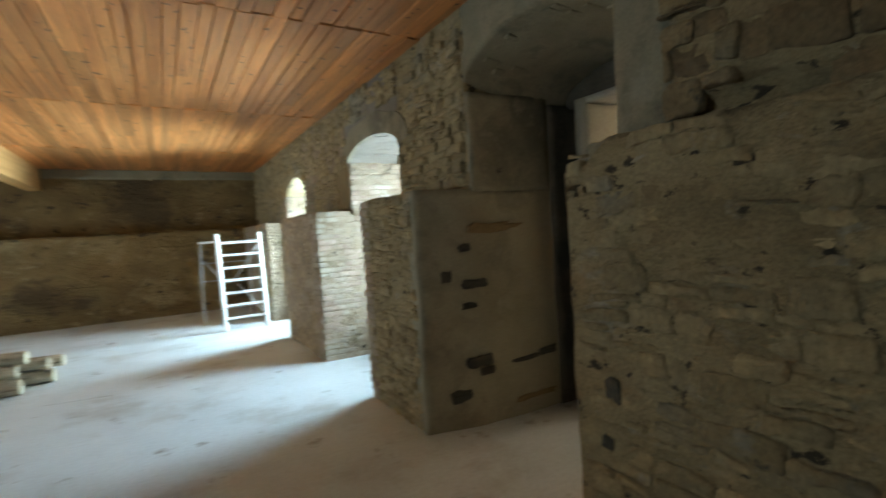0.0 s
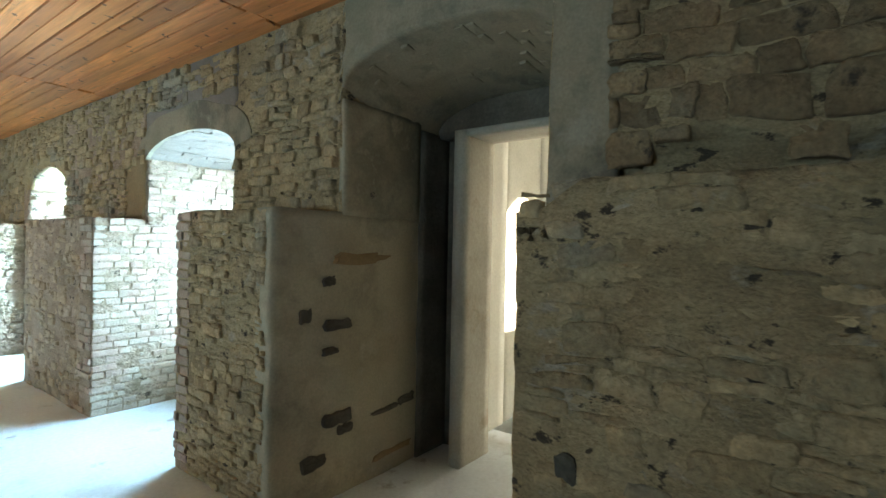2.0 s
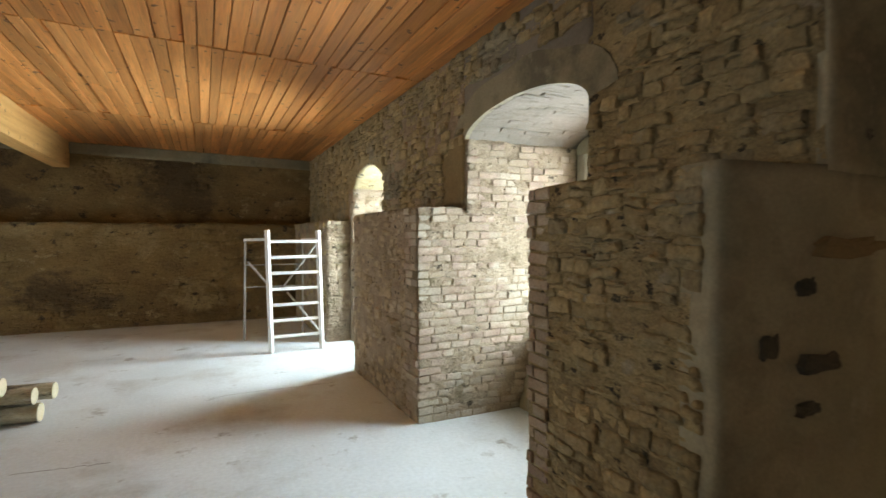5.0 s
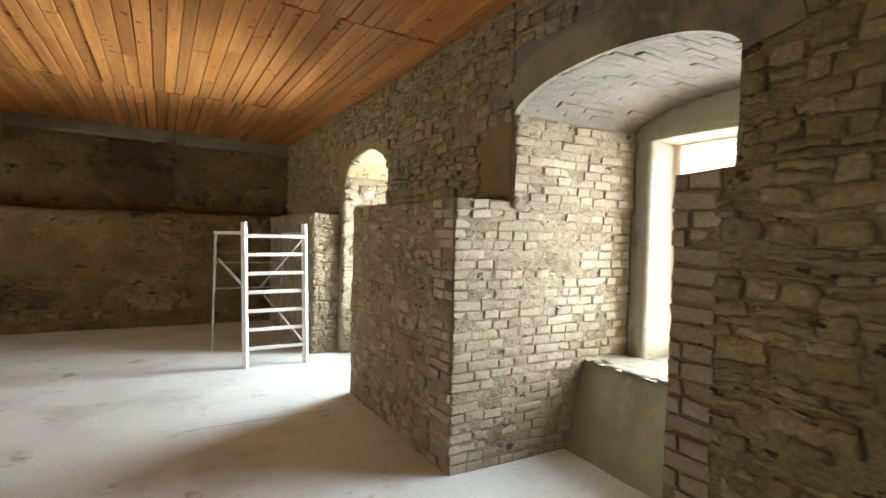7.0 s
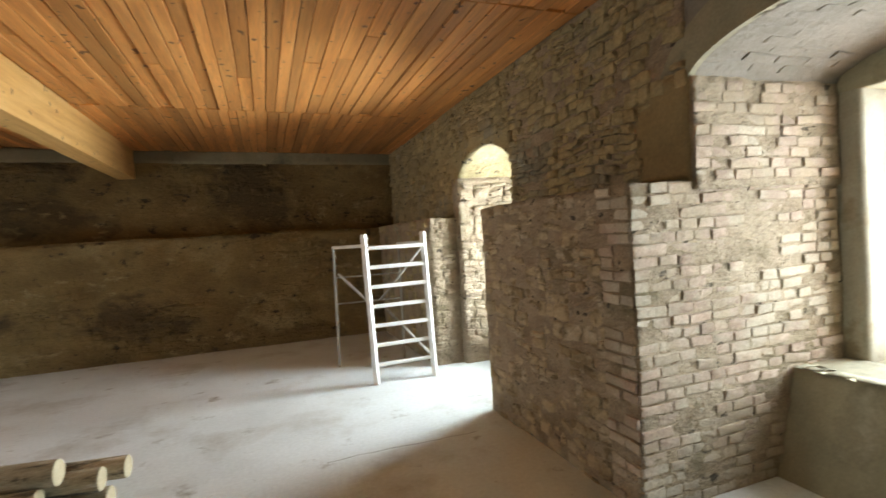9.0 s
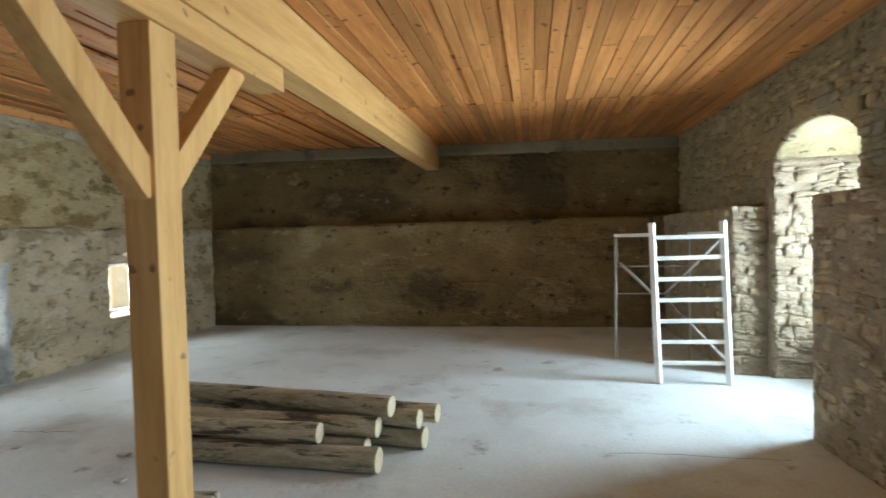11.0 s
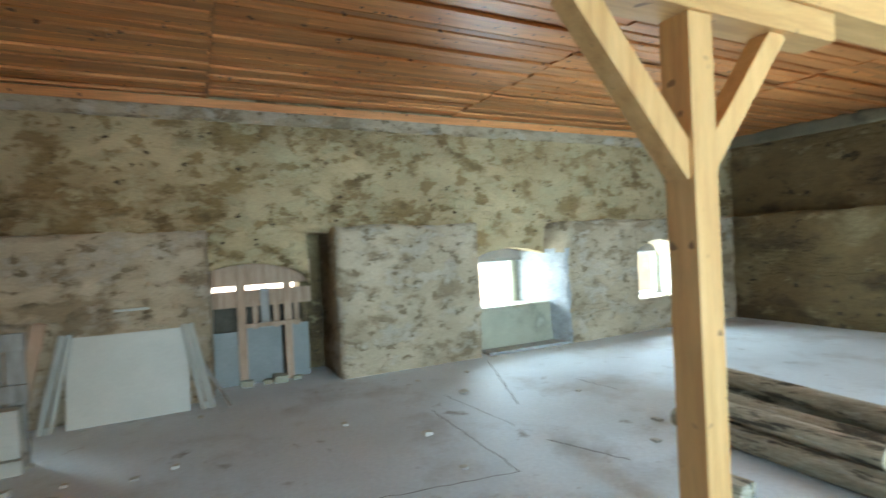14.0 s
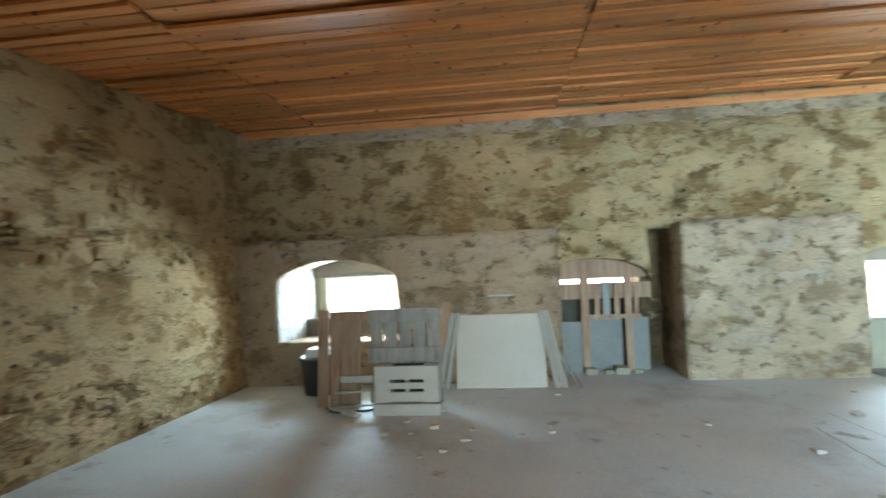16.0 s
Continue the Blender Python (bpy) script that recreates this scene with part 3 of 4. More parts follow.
# plaster bands round the arches
def arch_band(y0, y1, spring, apex, width, parent, drop=0.0, power=1.0):
    arch, n, verts, faces = seg_arch(y0, y1, spring, apex, power), 28, [], []
    pts = [(y0 + (y1 - y0) * (0.5 - 0.5 * math.cos(math.pi * k / n)), 0) for k in range(n + 1)]
    pts = [(y, arch(y)) for y, _ in pts]
    if drop:
        pts = [(y0, spring - drop + drop * k / 6) for k in range(6)] + pts + [(y1, spring - drop * k / 6) for k in range(1, 7)]
    mid, cz = (y0 + y1) / 2, spring - 0.5
    for k, (y, z) in enumerate(pts):
        a, b = pts[max(0, k - 1)], pts[min(len(pts) - 1, k + 1)]
        ty, tz = b[0] - a[0], b[1] - a[1]
        s = math.hypot(ty, tz) or 1
        ny, nz = -tz / s, ty / s
        wv = width * (1 + 0.12 * noise.noise(Vector((y * 3, z * 3, 7))))
        for dx, w in ((0.03, -0.003), (-0.012, -0.003), (-0.013, wv * 0.5), (-0.012, wv * 0.97), (0.03, wv)):
            verts.append((XU + dx + 0.004 * noise.noise(Vector((y * 5, z * 5, w * 20))), y + ny * w, min(z + nz * w, TOP - 0.2)))
    for k in range(len(pts) - 1):
        for j in range(4):
            faces.append((k * 5 + j, k * 5 + j + 1, k * 5 + 6 + j, k * 5 + 5 + j))
    make("plaster_band", verts, faces, GREY_PL, parent, "smooth grey plaster band round the arch")


make("plaster_patch", *grid_box((XU - 0.008, XU + 0.05, 3.10, 3.42, LEDGE, 3.3), 0.05, 0.012), GREY_PL, upper_1, "grey plaster beside the door arch", True)
arch_band(6.21, 7.84, 2.47, 2.70, 0.24, head_2)

# far wall, west wall, back wall
north = empty("wall_north", "dark rubble wall with flaking plaster and a ledge", "wall", "structure")
wall("lower_wall", (-7.6, 3.4, 14.57, 15.7, -0.05, LEDGE), OLD_D, north, 0.08, 0.030)
wall("upper_wall", (-7.6, 3.4, 15.12, 15.75, LEDGE - 0.05, TOP), OLD_D, north, 0.08, 0.030)

west = empty("wall_west", "old plastered rubble wall with small deep windows", "wall", "structure")
WF, WB = -6.68, -7.66
for e0, e1 in (((0.4, 0.4), (1.85, 2.14)), ((3.50, 3.28), (5.52, 5.60)), ((6.98, 6.98), (9.0, 9.32)), ((10.62, 10.16), (12.08, 12.38)), ((13.12, 13.26), (15.0, 15.0))):
    b = (WB, WF, e0[0], e1[0], -0.05, LEDGE)
    ob = wall("lower_wall", b, OLD_L, west, 0.07, 0.030, skew(e0[0], e1[0], WF, WB, e0, e1))
    if e0[0] != 3.50:
        ob.data.materials.append(REVEAL)
        for face in ob.data.polygons:
            face.material_index = 1 if abs(face.normal.y) > 0.5 and 8 < face.center.y < 14 and face.center.z < 1.45 or face.normal.y > 0.5 and face.center.y < 3 else 0
wall("upper_wall", (WB, -7.03, 0.3, 15.6, LEDGE - 0.05, TOP), OLD, west, 0.08, 0.026)
wall("door_head", (WB, -7.03, 5.3, 6.70, 1.0, 1.9), OLD, west, 0.07, 0.015, head(5.3, 6.70, 1.2, 1.50, 1.9, 1.0))
# Recess walls take a darker plaster colour, which holds the recess's shade.
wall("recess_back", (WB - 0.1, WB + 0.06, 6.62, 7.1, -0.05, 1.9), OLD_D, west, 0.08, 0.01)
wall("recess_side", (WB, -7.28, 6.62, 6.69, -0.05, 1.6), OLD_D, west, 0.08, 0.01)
for ya, yb, sp, ap, zb in ((1.80, 3.55, 1.22, 1.62, 0.56), (8.95, 10.66, 1.18, 1.52, 0.0), (12.03, 13.17, 1.25, 1.54, 0.55)):
    wall("window_head", (WB, -7.05 if zb == 0 else WF - 0.005, ya, yb, 0.8, LEDGE - 0.004), OLD if zb == 0 else OLD_L, west, 0.07, 0.014, head(ya, yb, sp, ap, LEDGE - 0.004, 0.8))
    if zb:
        wall("window_parapet", (WB, WF - 0.01, ya, yb, -0.05, zb), OLD_L, west, 0.07, 0.014)
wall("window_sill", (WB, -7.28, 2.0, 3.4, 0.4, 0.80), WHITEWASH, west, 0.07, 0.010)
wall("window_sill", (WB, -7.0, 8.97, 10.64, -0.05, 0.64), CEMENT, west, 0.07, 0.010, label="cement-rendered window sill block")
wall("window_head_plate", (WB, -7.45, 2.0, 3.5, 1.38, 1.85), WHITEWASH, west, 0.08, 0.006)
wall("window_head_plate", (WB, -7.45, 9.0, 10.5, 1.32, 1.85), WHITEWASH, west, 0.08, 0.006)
wall("window_cheek", (WB, -7.50, 10.08, 10.2, 0.5, 1.6), CEMENT, west, 0.08, 0.004)
wall("window_cheek", (WB, -7.50, 2.10, 2.26, 0.5, 1.6), CEMENT, west, 0.08, 0.004)
wall("window_cheek", (WB, -7.20, 13.12, 13.3, 0.5, 1.6), CEMENT, west, 0.08, 0.004)
wall("window_head_plate", (WB, -7.22, 12.1, 13.2, 1.34, 1.85), WHITEWASH, west, 0.08, 0.006)

south = empty("wall_south", "old plastered rubble wall with patches of bare stone", "wall", "structure")
wall("lower_wall", (-7.6, 3.3, 0.0, 0.9, -0.05, TOP), OLD, south, 0.09, 0.030,
     lambda x, y, z: (x, y + (0.30 - 0.09 * (x + 7.0)) + (0.26 * (1 - z / 3.4) if y > 0.5 else 0), z))

def under_boards(x, y, z):
    return (x, y, z + (2.16 - x) * 0.0196)


make("plaster_fillet", *grid_box((-7.1, 2.2, 15.085, 15.2, 3.10, 3.33), 0.06, 0.010, under_boards), GREY_PL, north, "smooth grey plaster under the ceiling", True)
make("plaster_fillet", *grid_box((-7.2, -7.012, 1.0, 15.1, 3.20, 3.42), 0.06, 0.010), OLD_L, west, "pale plaster strip under the ceiling", True)

floor_v, floor_f = grid_box((-7.9, 3.9, -0.5, 15.9, -0.3, 0.0), 0.25, 0)
floor = make("floor", [Vector((x, y, z + 0.006 * noise.noise(Vector((x * 1.3, y * 1.3, 0))) * (z > -0.1))) for x, y, z in floor_v], floor_f, FLOOR, smooth=True)
tagged(floor, "pale dusty concrete floor with stains", "floor", kind="structure")

# board ceiling: rows of boards laid along the room, meeting at cross joints
bm_v, bm_f, rc = [], [], random.Random(11)
joints = [-0.6, 2.35, 5.62, 8.85, 12.2, 15.9]
for j0, j1 in zip(joints, joints[1:]):
    x = -7.8
    while x < 3.6:
        w = rc.uniform(0.095, 0.16)
        left = x < -2.4
        if left and rc.random() < (0.5 if j0 < 0 else 0.16):
            x += rc.choice((0.015, 0.025, 0.045, 0.12 if j0 < 0 else 0.03))
        lift = rc.choice((0, 0, 0.003, 0.006, 0.010, 0.016)) + (rc.choice((0, 0, 0.014, 0.030)) if left else 0)
        a, b = j0 + 0.004, j1 - 0.004 - rc.choice((0, 0, 0, 0.02))
        cut = [a, b]
        if rc.random() < 0.3:
            cut = [a, rc.uniform(a + 0.6, b - 0.5), b]
        for c0, c1 in zip(cut, cut[1:]):
            o = len(bm_v)
            e, g = 0.005, rc.choice((0.002, 0.003, 0.003, 0.006))
            for y in (c0 + 0.002, c1 - 0.002):
                for px, pz in ((x + g, 0.03), (x + g, e), (x + g + e, 0), (x + w - g - e, 0), (x + w - g, e), (x + w - g, 0.03)):
                    bm_v.append((px, y, ceiling_z(px) + pz + lift + rc.uniform(-0.0015, 0.0015)))
            bm_f += [(o + k, o + k + 1, o + 7 + k, o + 6 + k) for k in range(5)] + [(o + 5, o + 4, o + 3, o + 2, o + 1, o), tuple(o + 6 + k for k in range(6))]
            lift += rc.choice((0, 0.004, -0.002))
        x += w
for xa, xb, za, zb in ((-7.9, 3.7, 0.09, 0.2),):
    o = len(bm_v)
    for px in (xa, xb):
        for py in (-0.7, 16):
            for dz in (za, zb):
                bm_v.append((px, py, ceiling_z(px) + dz))
    bm_f += [(o, o + 1, o + 3, o + 2), (o + 4, o + 6, o + 7, o + 5), (o, o + 4, o + 5, o + 1), (o + 2, o + 3, o + 7, o + 6), (o, o + 2, o + 6, o + 4), (o + 1, o + 5, o + 7, o + 3)]
tagged(make("ceiling", bm_v, bm_f, PINE), "orange pine board ceiling with knots and cross joints", "ceiling", kind="structure")
rail = box_part("trim", (-7.03, -6.99, 1.3, 15.1, 3.36, 3.46), PINE, None, 0.004)
tagged(rail, "pine edge board under the ceiling", "trim", kind="structure")

# the plastered hall behind the doorway
hall = empty("wall_hall", "pale plastered hall wall with piers and window recesses", "wall", "structure")
LIME = mat("yellowish_limewash", [(0.58, 0.555, 0.48), (0.66, 0.635, 0.56), (0.72, 0.695, 0.62)], 1.2, 0.1, 40, 0.92, 0.3, 30, 0.006)
for xa, xb in ((3.38, 4.08), (4.82, 6.58), (7.32, 9.08), (9.82, 14.6)):
    wall("hall_wall", (xa, xb, 4.75, 5.5, -0.05, 3.2), LIME, hall, 0.12, 0.002)
for xa in (4.08, 6.58, 9.08):
    wall("window_parapet", (xa, xa + 0.74, 4.77, 5.45, -0.05, 0.86), LIME, hall, 0.12, 0.005)
    wall("window_head", (xa, xa + 0.74, 4.77, 5.45, 2.1, 3.2), LIME, hall, 0.09, 0.003,
         lambda x, y, z, xa=xa: (x, y, (2.0 + 0.2 * math.sin(math.pi * (x - xa) / 0.74)) if z < 2.15 else z))
for xa in (5.15, 7.65, 10.15):
    wall("hall_pier", (xa + 0.1, xa + 0.5, 4.62, 4.80, -0.05, 3.2), LIME, hall, 0.12, 0.005)
wall("hall_wall", (14.45, 14.9, 0.6, 2.3, -0.05, 3.2), LIME, hall, 0.2, 0.004)
wall("hall_wall", (14.45, 14.9, 4.1, 5.6, -0.05, 3.2), LIME, hall, 0.2, 0.004)
wall("hall_wall", (14.46, 14.89, 2.3, 4.1, 2.4, 3.2), LIME, hall, 0.2, 0.004)
wall("hall_wall", (14.46, 14.89, 2.3, 4.1, -0.05, 0.6), LIME, hall, 0.2, 0.004)
wall("hall_wall", (3.3, 14.9, 0.6, 1.0, -0.05, 3.2), LIME, hall, 0.25, 0.004)
hall_floor = wall("floor", (3.91, 15.0, 0.5, 5.6, -0.3, 0.004), FLOOR, None, 0.3, 0.002)
tagged(hall_floor, "dusty light floor of the hall", "floor", kind="structure")
hc_v, hc_f = [], []
for k in range(48):
    xa = 3.3 + k * 0.245
    dz = 0.012 * (k % 2)
    o = len(hc_v)
    hc_v += [(px, py, 3.08 + dz + pz) for pz in (0, 0.12) for px, py in ((xa, 0.5), (xa + 0.238, 0.5), (xa + 0.238, 5.6), (xa, 5.6))]
    hc_f += [(o, o + 3, o + 2, o + 1), (o + 4, o + 5, o + 6, o + 7)] + [(o + i, o + (i + 1) % 4, o + 4 + (i + 1) % 4, o + 4 + i) for i in range(4)]
# Unseen slab above the boards, added to block sun through their gaps.
o = len(hc_v)
hc_v += [(px, py, pz) for pz in (3.215, 3.35) for px, py in ((3.3, 0.5), (15.1, 0.5), (15.1, 5.7), (3.3, 5.7))]
hc_f += [(o, o + 3, o + 2, o + 1), (o + 4, o + 5, o + 6, o + 7)] + [(o + i, o + (i + 1) % 4, o + 4 + (i + 1) % 4, o + 4 + i) for i in range(4)]
tagged(make("ceiling", hc_v, hc_f, WHITE), "white painted board ceiling of the hall", "ceiling", kind="structure")

# ---- outside ----
ground = make("ground", [(-3000, -3000, -11), (3000, -3000, -11), (3000, 3000, -11), (-3000, 3000, -11)], [(0, 1, 2, 3)], GRAVEL)
tagged(ground, "sunlit gravel courtyard below the windows", "ground", kind="structure")


def arcade_house():
    house = empty("arcaded_building", "pale ochre arcaded courtyard building with a clay roof", "building", at=(46, 30, -11))
    under(box_part("wall", (46, 56, -20, 80, -11, -5.2), FACADE, None, 0.02), house)
    # Dark plates on the solid wall put the arches' inner shade into colour.
    for k in range(22):
        ya = -19 + k * 4.4
        vs, fs, n = [], [], 14
        arc = [(ya, -10.9)] + [(ya + 1.4 - 1.4 * math.cos(math.pi * i / n), -7.2 + 1.1 * math.sin(math.pi * i / n)) for i in range(n + 1)] + [(ya + 2.8, -10.9)]
        for dx in (-0.12, 0.05):
            vs += [(46 + dx, y, z) for y, z in arc]
        m = len(arc)
        fs = [tuple(range(m))] + [(i, i + 1, m + i + 1, m + i) for i in range(m - 1)]
        under(make("arch_opening", vs, fs, DARK, None), house)
    roof = make("roof", [(45, -21, -5.2), (57, -21, -5.2), (51, -21, -2.2), (45, 81, -5.2), (57, 81, -5.2), (51, 81, -2.2)],
                [(0, 1, 2), (3, 5, 4), (0, 2, 5, 3), (1, 4, 5, 2), (0, 3, 4, 1)], ROOF)
    under(roof, house)


arcade_house()

# ---- timber post, beam ----
post = empty("timber_post", "fresh yellow timber post with two braces under a bolster", "post", at=(-2.30, 7.79, 0))
box_part("post", (-2.39, -2.21, 7.70, 7.88, 0.0, 2.74), TIMBER_Z, post, 0.006)
box_part("bolster", (-2.41, -2.19, 6.58, 9.00, 2.74, 2.917), TIMBER_Y, post, 0.008)
stick("brace", (-2.30, 7.74, 1.93), (-2.30, 7.01, 2.76), 0.13, 0.15, TIMBER_Z, post)
stick("brace", (-2.30, 7.84, 1.95), (-2.30, 8.52, 2.76), 0.12, 0.13, TIMBER_Z, post)
beam = box_part("ceiling_beam", (-2.43, -2.17, 1.0, 15.3, 2.92, 3.41), TIMBER_Y, None, 0.010)
tagged(beam, "long yellow timber beam carrying the board ceiling", "beam")

# ---- log pile ----
def log(end, length, radius, yaw, seed):
    r, n, m = random.Random(seed), 14, 12
    thing = empty("log", "weathered round log with a pale sawn end", "log", group="logs in the pile", at=end)
    d = Vector((-math.cos(yaw), math.sin(yaw), 0))
    s = Vector((-d.y, d.x, 0))
    up = Vector((0, 0, 1))
    vs, fs = [], []
    bend = r.uniform(-0.02, 0.02)
    for i in range(n + 1):
        t = i / n
        c = Vector(end) + d * (t * length) + s * bend * math.sin(math.pi * t)
        for k in range(m):
            a = 2 * math.pi * k / m
            q = radius * (1 - 0.12 * t) * (1 + 0.07 * noise.noise(Vector((t * 6, math.cos(a), math.sin(a) + seed * 3))))
            vs.append(c + s * (q * math.cos(a)) + up * (q * math.sin(a)))
    for i in range(n):
        for k in range(m):
            j = (k + 1) % m
            fs.append((i * m + k, i * m + j, (i + 1) * m + j, (i + 1) * m + k))
    fs.append(tuple(n * m + k for k in range(m)))
    under(make("bark", vs, fs, BARK, None, smooth=True), thing)
    ev = [v - d * 0.004 for v in vs[:m]] + [Vector(end) + (v - Vector(end)) * 0.86 - d * 0.008 for v in vs[:m]]
    ef = [(k, (k + 1) % m, m + (k + 1) % m, m + k) for k in range(m)] + [tuple(m + k for k in range(m))]
    under(make("sawn_end", ev, ef, CUT, None, "pale sawn end grain"), thing)


for k, (e, ln, rad, yaw) in enumerate((((-1.54, 8.93, 0.09), 1.9, 0.09, 0.02), ((-1.69, 9.12, 0.085), 1.6, 0.08, 0.04), ((-1.30, 9.37, 0.085), 2.2, 0.085, 0.10),
                                       ((-1.42, 9.62, 0.08), 2.2, 0.08, 0.06), ((-2.0, 8.98, 0.245), 1.35, 0.075, 0.03), ((-1.61, 9.16, 0.235), 1.75, 0.078, 0.06),
                                       ((-1.33, 9.33, 0.245), 2.2, 0.075, 0.12), ((-1.22, 9.50, 0.235), 2.3, 0.075, 0.13), ((-1.52, 9.22, 0.375), 2.05, 0.08, 0.13))):
    log(e, ln, rad, yaw, k)
tagged(box_part("wood_offcut", (-2.62, -2.40, 8.22, 8.36, 0.0, 0.10), BARK, None, 0.012, jitter=0.012, seed=4), "short rough offcut of wood on the floor", "offcut")

# ---- white trestle ladder ----
ladder = empty("trestle_ladder", "white painted wooden trestle ladder with seven rungs", "ladder", at=(1.2, 11.6, 0))
for x in (0.86, 1.57):
    stick("stile", (x + 0.02, 11.28, 0), (x - 0.02, 11.32, 1.74), 0.05, 0.06, WHITE, ladder)
for k in range(7):
    z = 0.22 + 0.2265 * k
    stick("rung", (0.86, 11.30, z), (1.57, 11.30 + 0.01 * (k % 2), z + (0.008 if k < 6 else 0.0)), 0.035, 0.045, WHITE, ladder, 0.01)
stick("stile", (0.60, 12.35, 0), (0.62, 12.30, 1.62), 0.028, 0.03, GREY_WOOD, ladder)
stick("stile", (1.5, 12.35, 0), (1.5, 12.30, 1.62), 0.028, 0.03, GREY_WOOD, ladder)
stick("top_rail", (0.62, 12.32, 1.60), (0.86, 11.31, 1.61), 0.05, 0.04, WHITE, ladder)
stick("top_rail", (1.5, 12.32, 1.60), (1.55, 11.33, 1.61), 0.05, 0.04, WHITE, ladder)
stick("brace", (0.66, 12.30, 1.25), (0.88, 11.34, 0.93), 0.03, 0.025, GREY_WOOD, ladder)
stick("brace", (1.20, 12.30, 0.85), (1.55, 11.36, 1.56), 0.03, 0.025, GREY_WOOD, ladder)
stick("brace", (1.25, 12.28, 0.75), (1.56, 11.36, 0.26), 0.03, 0.025, GREY_WOOD, ladder)
for z in (0.85, 1.2):
    stick("rung", (0.62, 12.33, z), (1.5, 12.33, z), 0.02, 0.02, GREY_WOOD, ladder, 0.005)

# ---- things along the west wall ----
sheet = empty("plasterboard_sheet", "pale plasterboard sheet leaning against the old wall", "board", group="boards against the wall", at=(-6.4, 4.75, 0))
lean = lambda x: Matrix.Translation((x, 0, 0)) @ Matrix.Rotation(radians(-12), 4, "Y")
box_part("sheet", (-0.018, 0.0, 4.22, 5.30, 0.0, 0.88), BOARD, sheet, 0.003, lean(-6.44))
for n, (ya, yb, w) in enumerate(((4.02, 4.20, 0.07), (4.10, 4.26, 0.05), (5.42, 5.26, 0.07), (5.50, 5.32, 0.09))):
    lath = stick("lath", (-6.40 - 0.01 * n, ya, 0.0), (-6.59, yb, 0.90), 0.02, w, BOARD)
    tagged(lath, "pale narrow board leaning beside the plasterboard", "board", "boards against the wall")
lath = stick("stick", (-6.35, 5.68, 0.0), (-6.60, 5.42, 0.48), 0.02, 0.035, GREY_WOOD)
tagged(lath, "thin grey stick leaning against the wall", "stick")
lath = box_part("wall_lath", (-6.69, -6.64, 4.63, 4.94, 1.08, 1.105), BOARD, None, 0.004)
tagged(lath, "small pale lath set in the wall", "lath")

pallet = empty("slatted_panel", "grey weathered slatted wooden panel standing upright", "panel", at=(-5.6, 3.8, 0))
for k in range(5):
    y = 3.40 + k * 0.155
    box_part("slat", (-5.63, -5.61, y, y + 0.125, 0.02, 1.06), GREY_WOOD, pallet, 0.004, jitter=0.004, seed=k)
for z in (0.08, 0.52, 0.93):
    box_part("batten", (-5.61, -5.58, 3.38, 4.16, z, z + 0.14), GREY_WOOD, pallet, 0.005)
box_part("batten", (-5.72, -5.64, 3.40, 3.48, 0.0, 1.0), GREY_WOOD, pallet, 0.005)

crate = empty("vented_crate", "whitish crate side with two rows of slots", "crate", at=(-5.4, 3.8, 0))
for z0, z1 in ((0.14, 0.235), (0.27, 0.33), (0.365, 0.50)):
    box_part("crate_board", (-5.44, -5.41, 3.47, 4.14, z0, z1), BOARD, crate, 0.004)
box_part("crate_end", (-5.56, -5.412, 3.47, 3.64, 0.13, 0.50), BOARD, crate, 0.004)
box_part("crate_end", (-5.56, -5.412, 3.98, 4.14, 0.13, 0.50), BOARD, crate, 0.004)
box_part("crate_middle", (-5.45, -5.425, 3.79, 3.83, 0.2, 0.40), BOARD, crate, 0.004)
# Black plate that puts the shade behind the slots into colour.
box_part("crate_back", (-5.57, -5.56, 3.47, 4.14, 0.13, 0.5), BLACK, crate, 0.002)
box_part("crate_base", (-5.57, -5.40, 3.45, 4.15, 0.0, 0.115), BOARD, crate, 0.006, jitter=0.006, seed=2)

door_leaf = empty("brown_board_panel", "brown board panel leaning by the window", "panel", at=(-5.8, 3.0, 0))
m = Matrix.Translation((-5.72, 2.86, 0)) @ Matrix.Rotation(radians(-7), 4, "Y")
box_part("frame_board", (-0.03, 0, -0.12, 0.0, 0, 1.06), BROWN_WOOD, door_leaf, 0.005, m)
box_part("frame_board", (-0.03, 0, 0.02, 0.14, 0, 1.0), BROWN_WOOD, door_leaf, 0.005, m)
box_part("panel_board", (-0.05, -0.035, 0.1, 0.36, 0.0, 1.0), BROWN_WOOD, door_leaf, 0.004, m)
box_part("rail", (-0.03, 0.005, 0.02, 0.5, 0.94, 1.04), BROWN_WOOD, door_leaf, 0.005, m)
box_part("rail", (-0.02, 0.005, 0.14, 0.5, 0.26, 0.33), BOARD, door_leaf, 0.005, m)
red = stick("brick_red_board", (-5.72, 3.98, 0.0), (-5.72, 4.23, 1.12), 0.03, 0.10, BROWN_WOOD)
tagged(red, "reddish brown upright board beside the slatted panel", "board")

tub = empty("plastic_tub", "black plastic tub on the floor below the window", "tub", at=(-6.4, 2.56, 0))
tv, tf = [], []
for k in range(20):
    a = 2 * math.pi * k / 20
    for rr, z in ((0.0, 0.0), (0.20, 0.0), (0.25, 0.42), (0.27, 0.42), (0.27, 0.45), (0.235, 0.45), (0.19, 0.03), (0.0, 0.03)):
        tv.append((-6.36 + rr * math.cos(a), 2.56 + rr * math.sin(a), z))
for k in range(20):
    j = (k + 1) % 20
    tf += [(k * 8 + i, j * 8 + i, j * 8 + i + 1, k * 8 + i + 1) for i in range(7)]
under(make("shell", tv, tf, BLACK, None, smooth=True), tub)
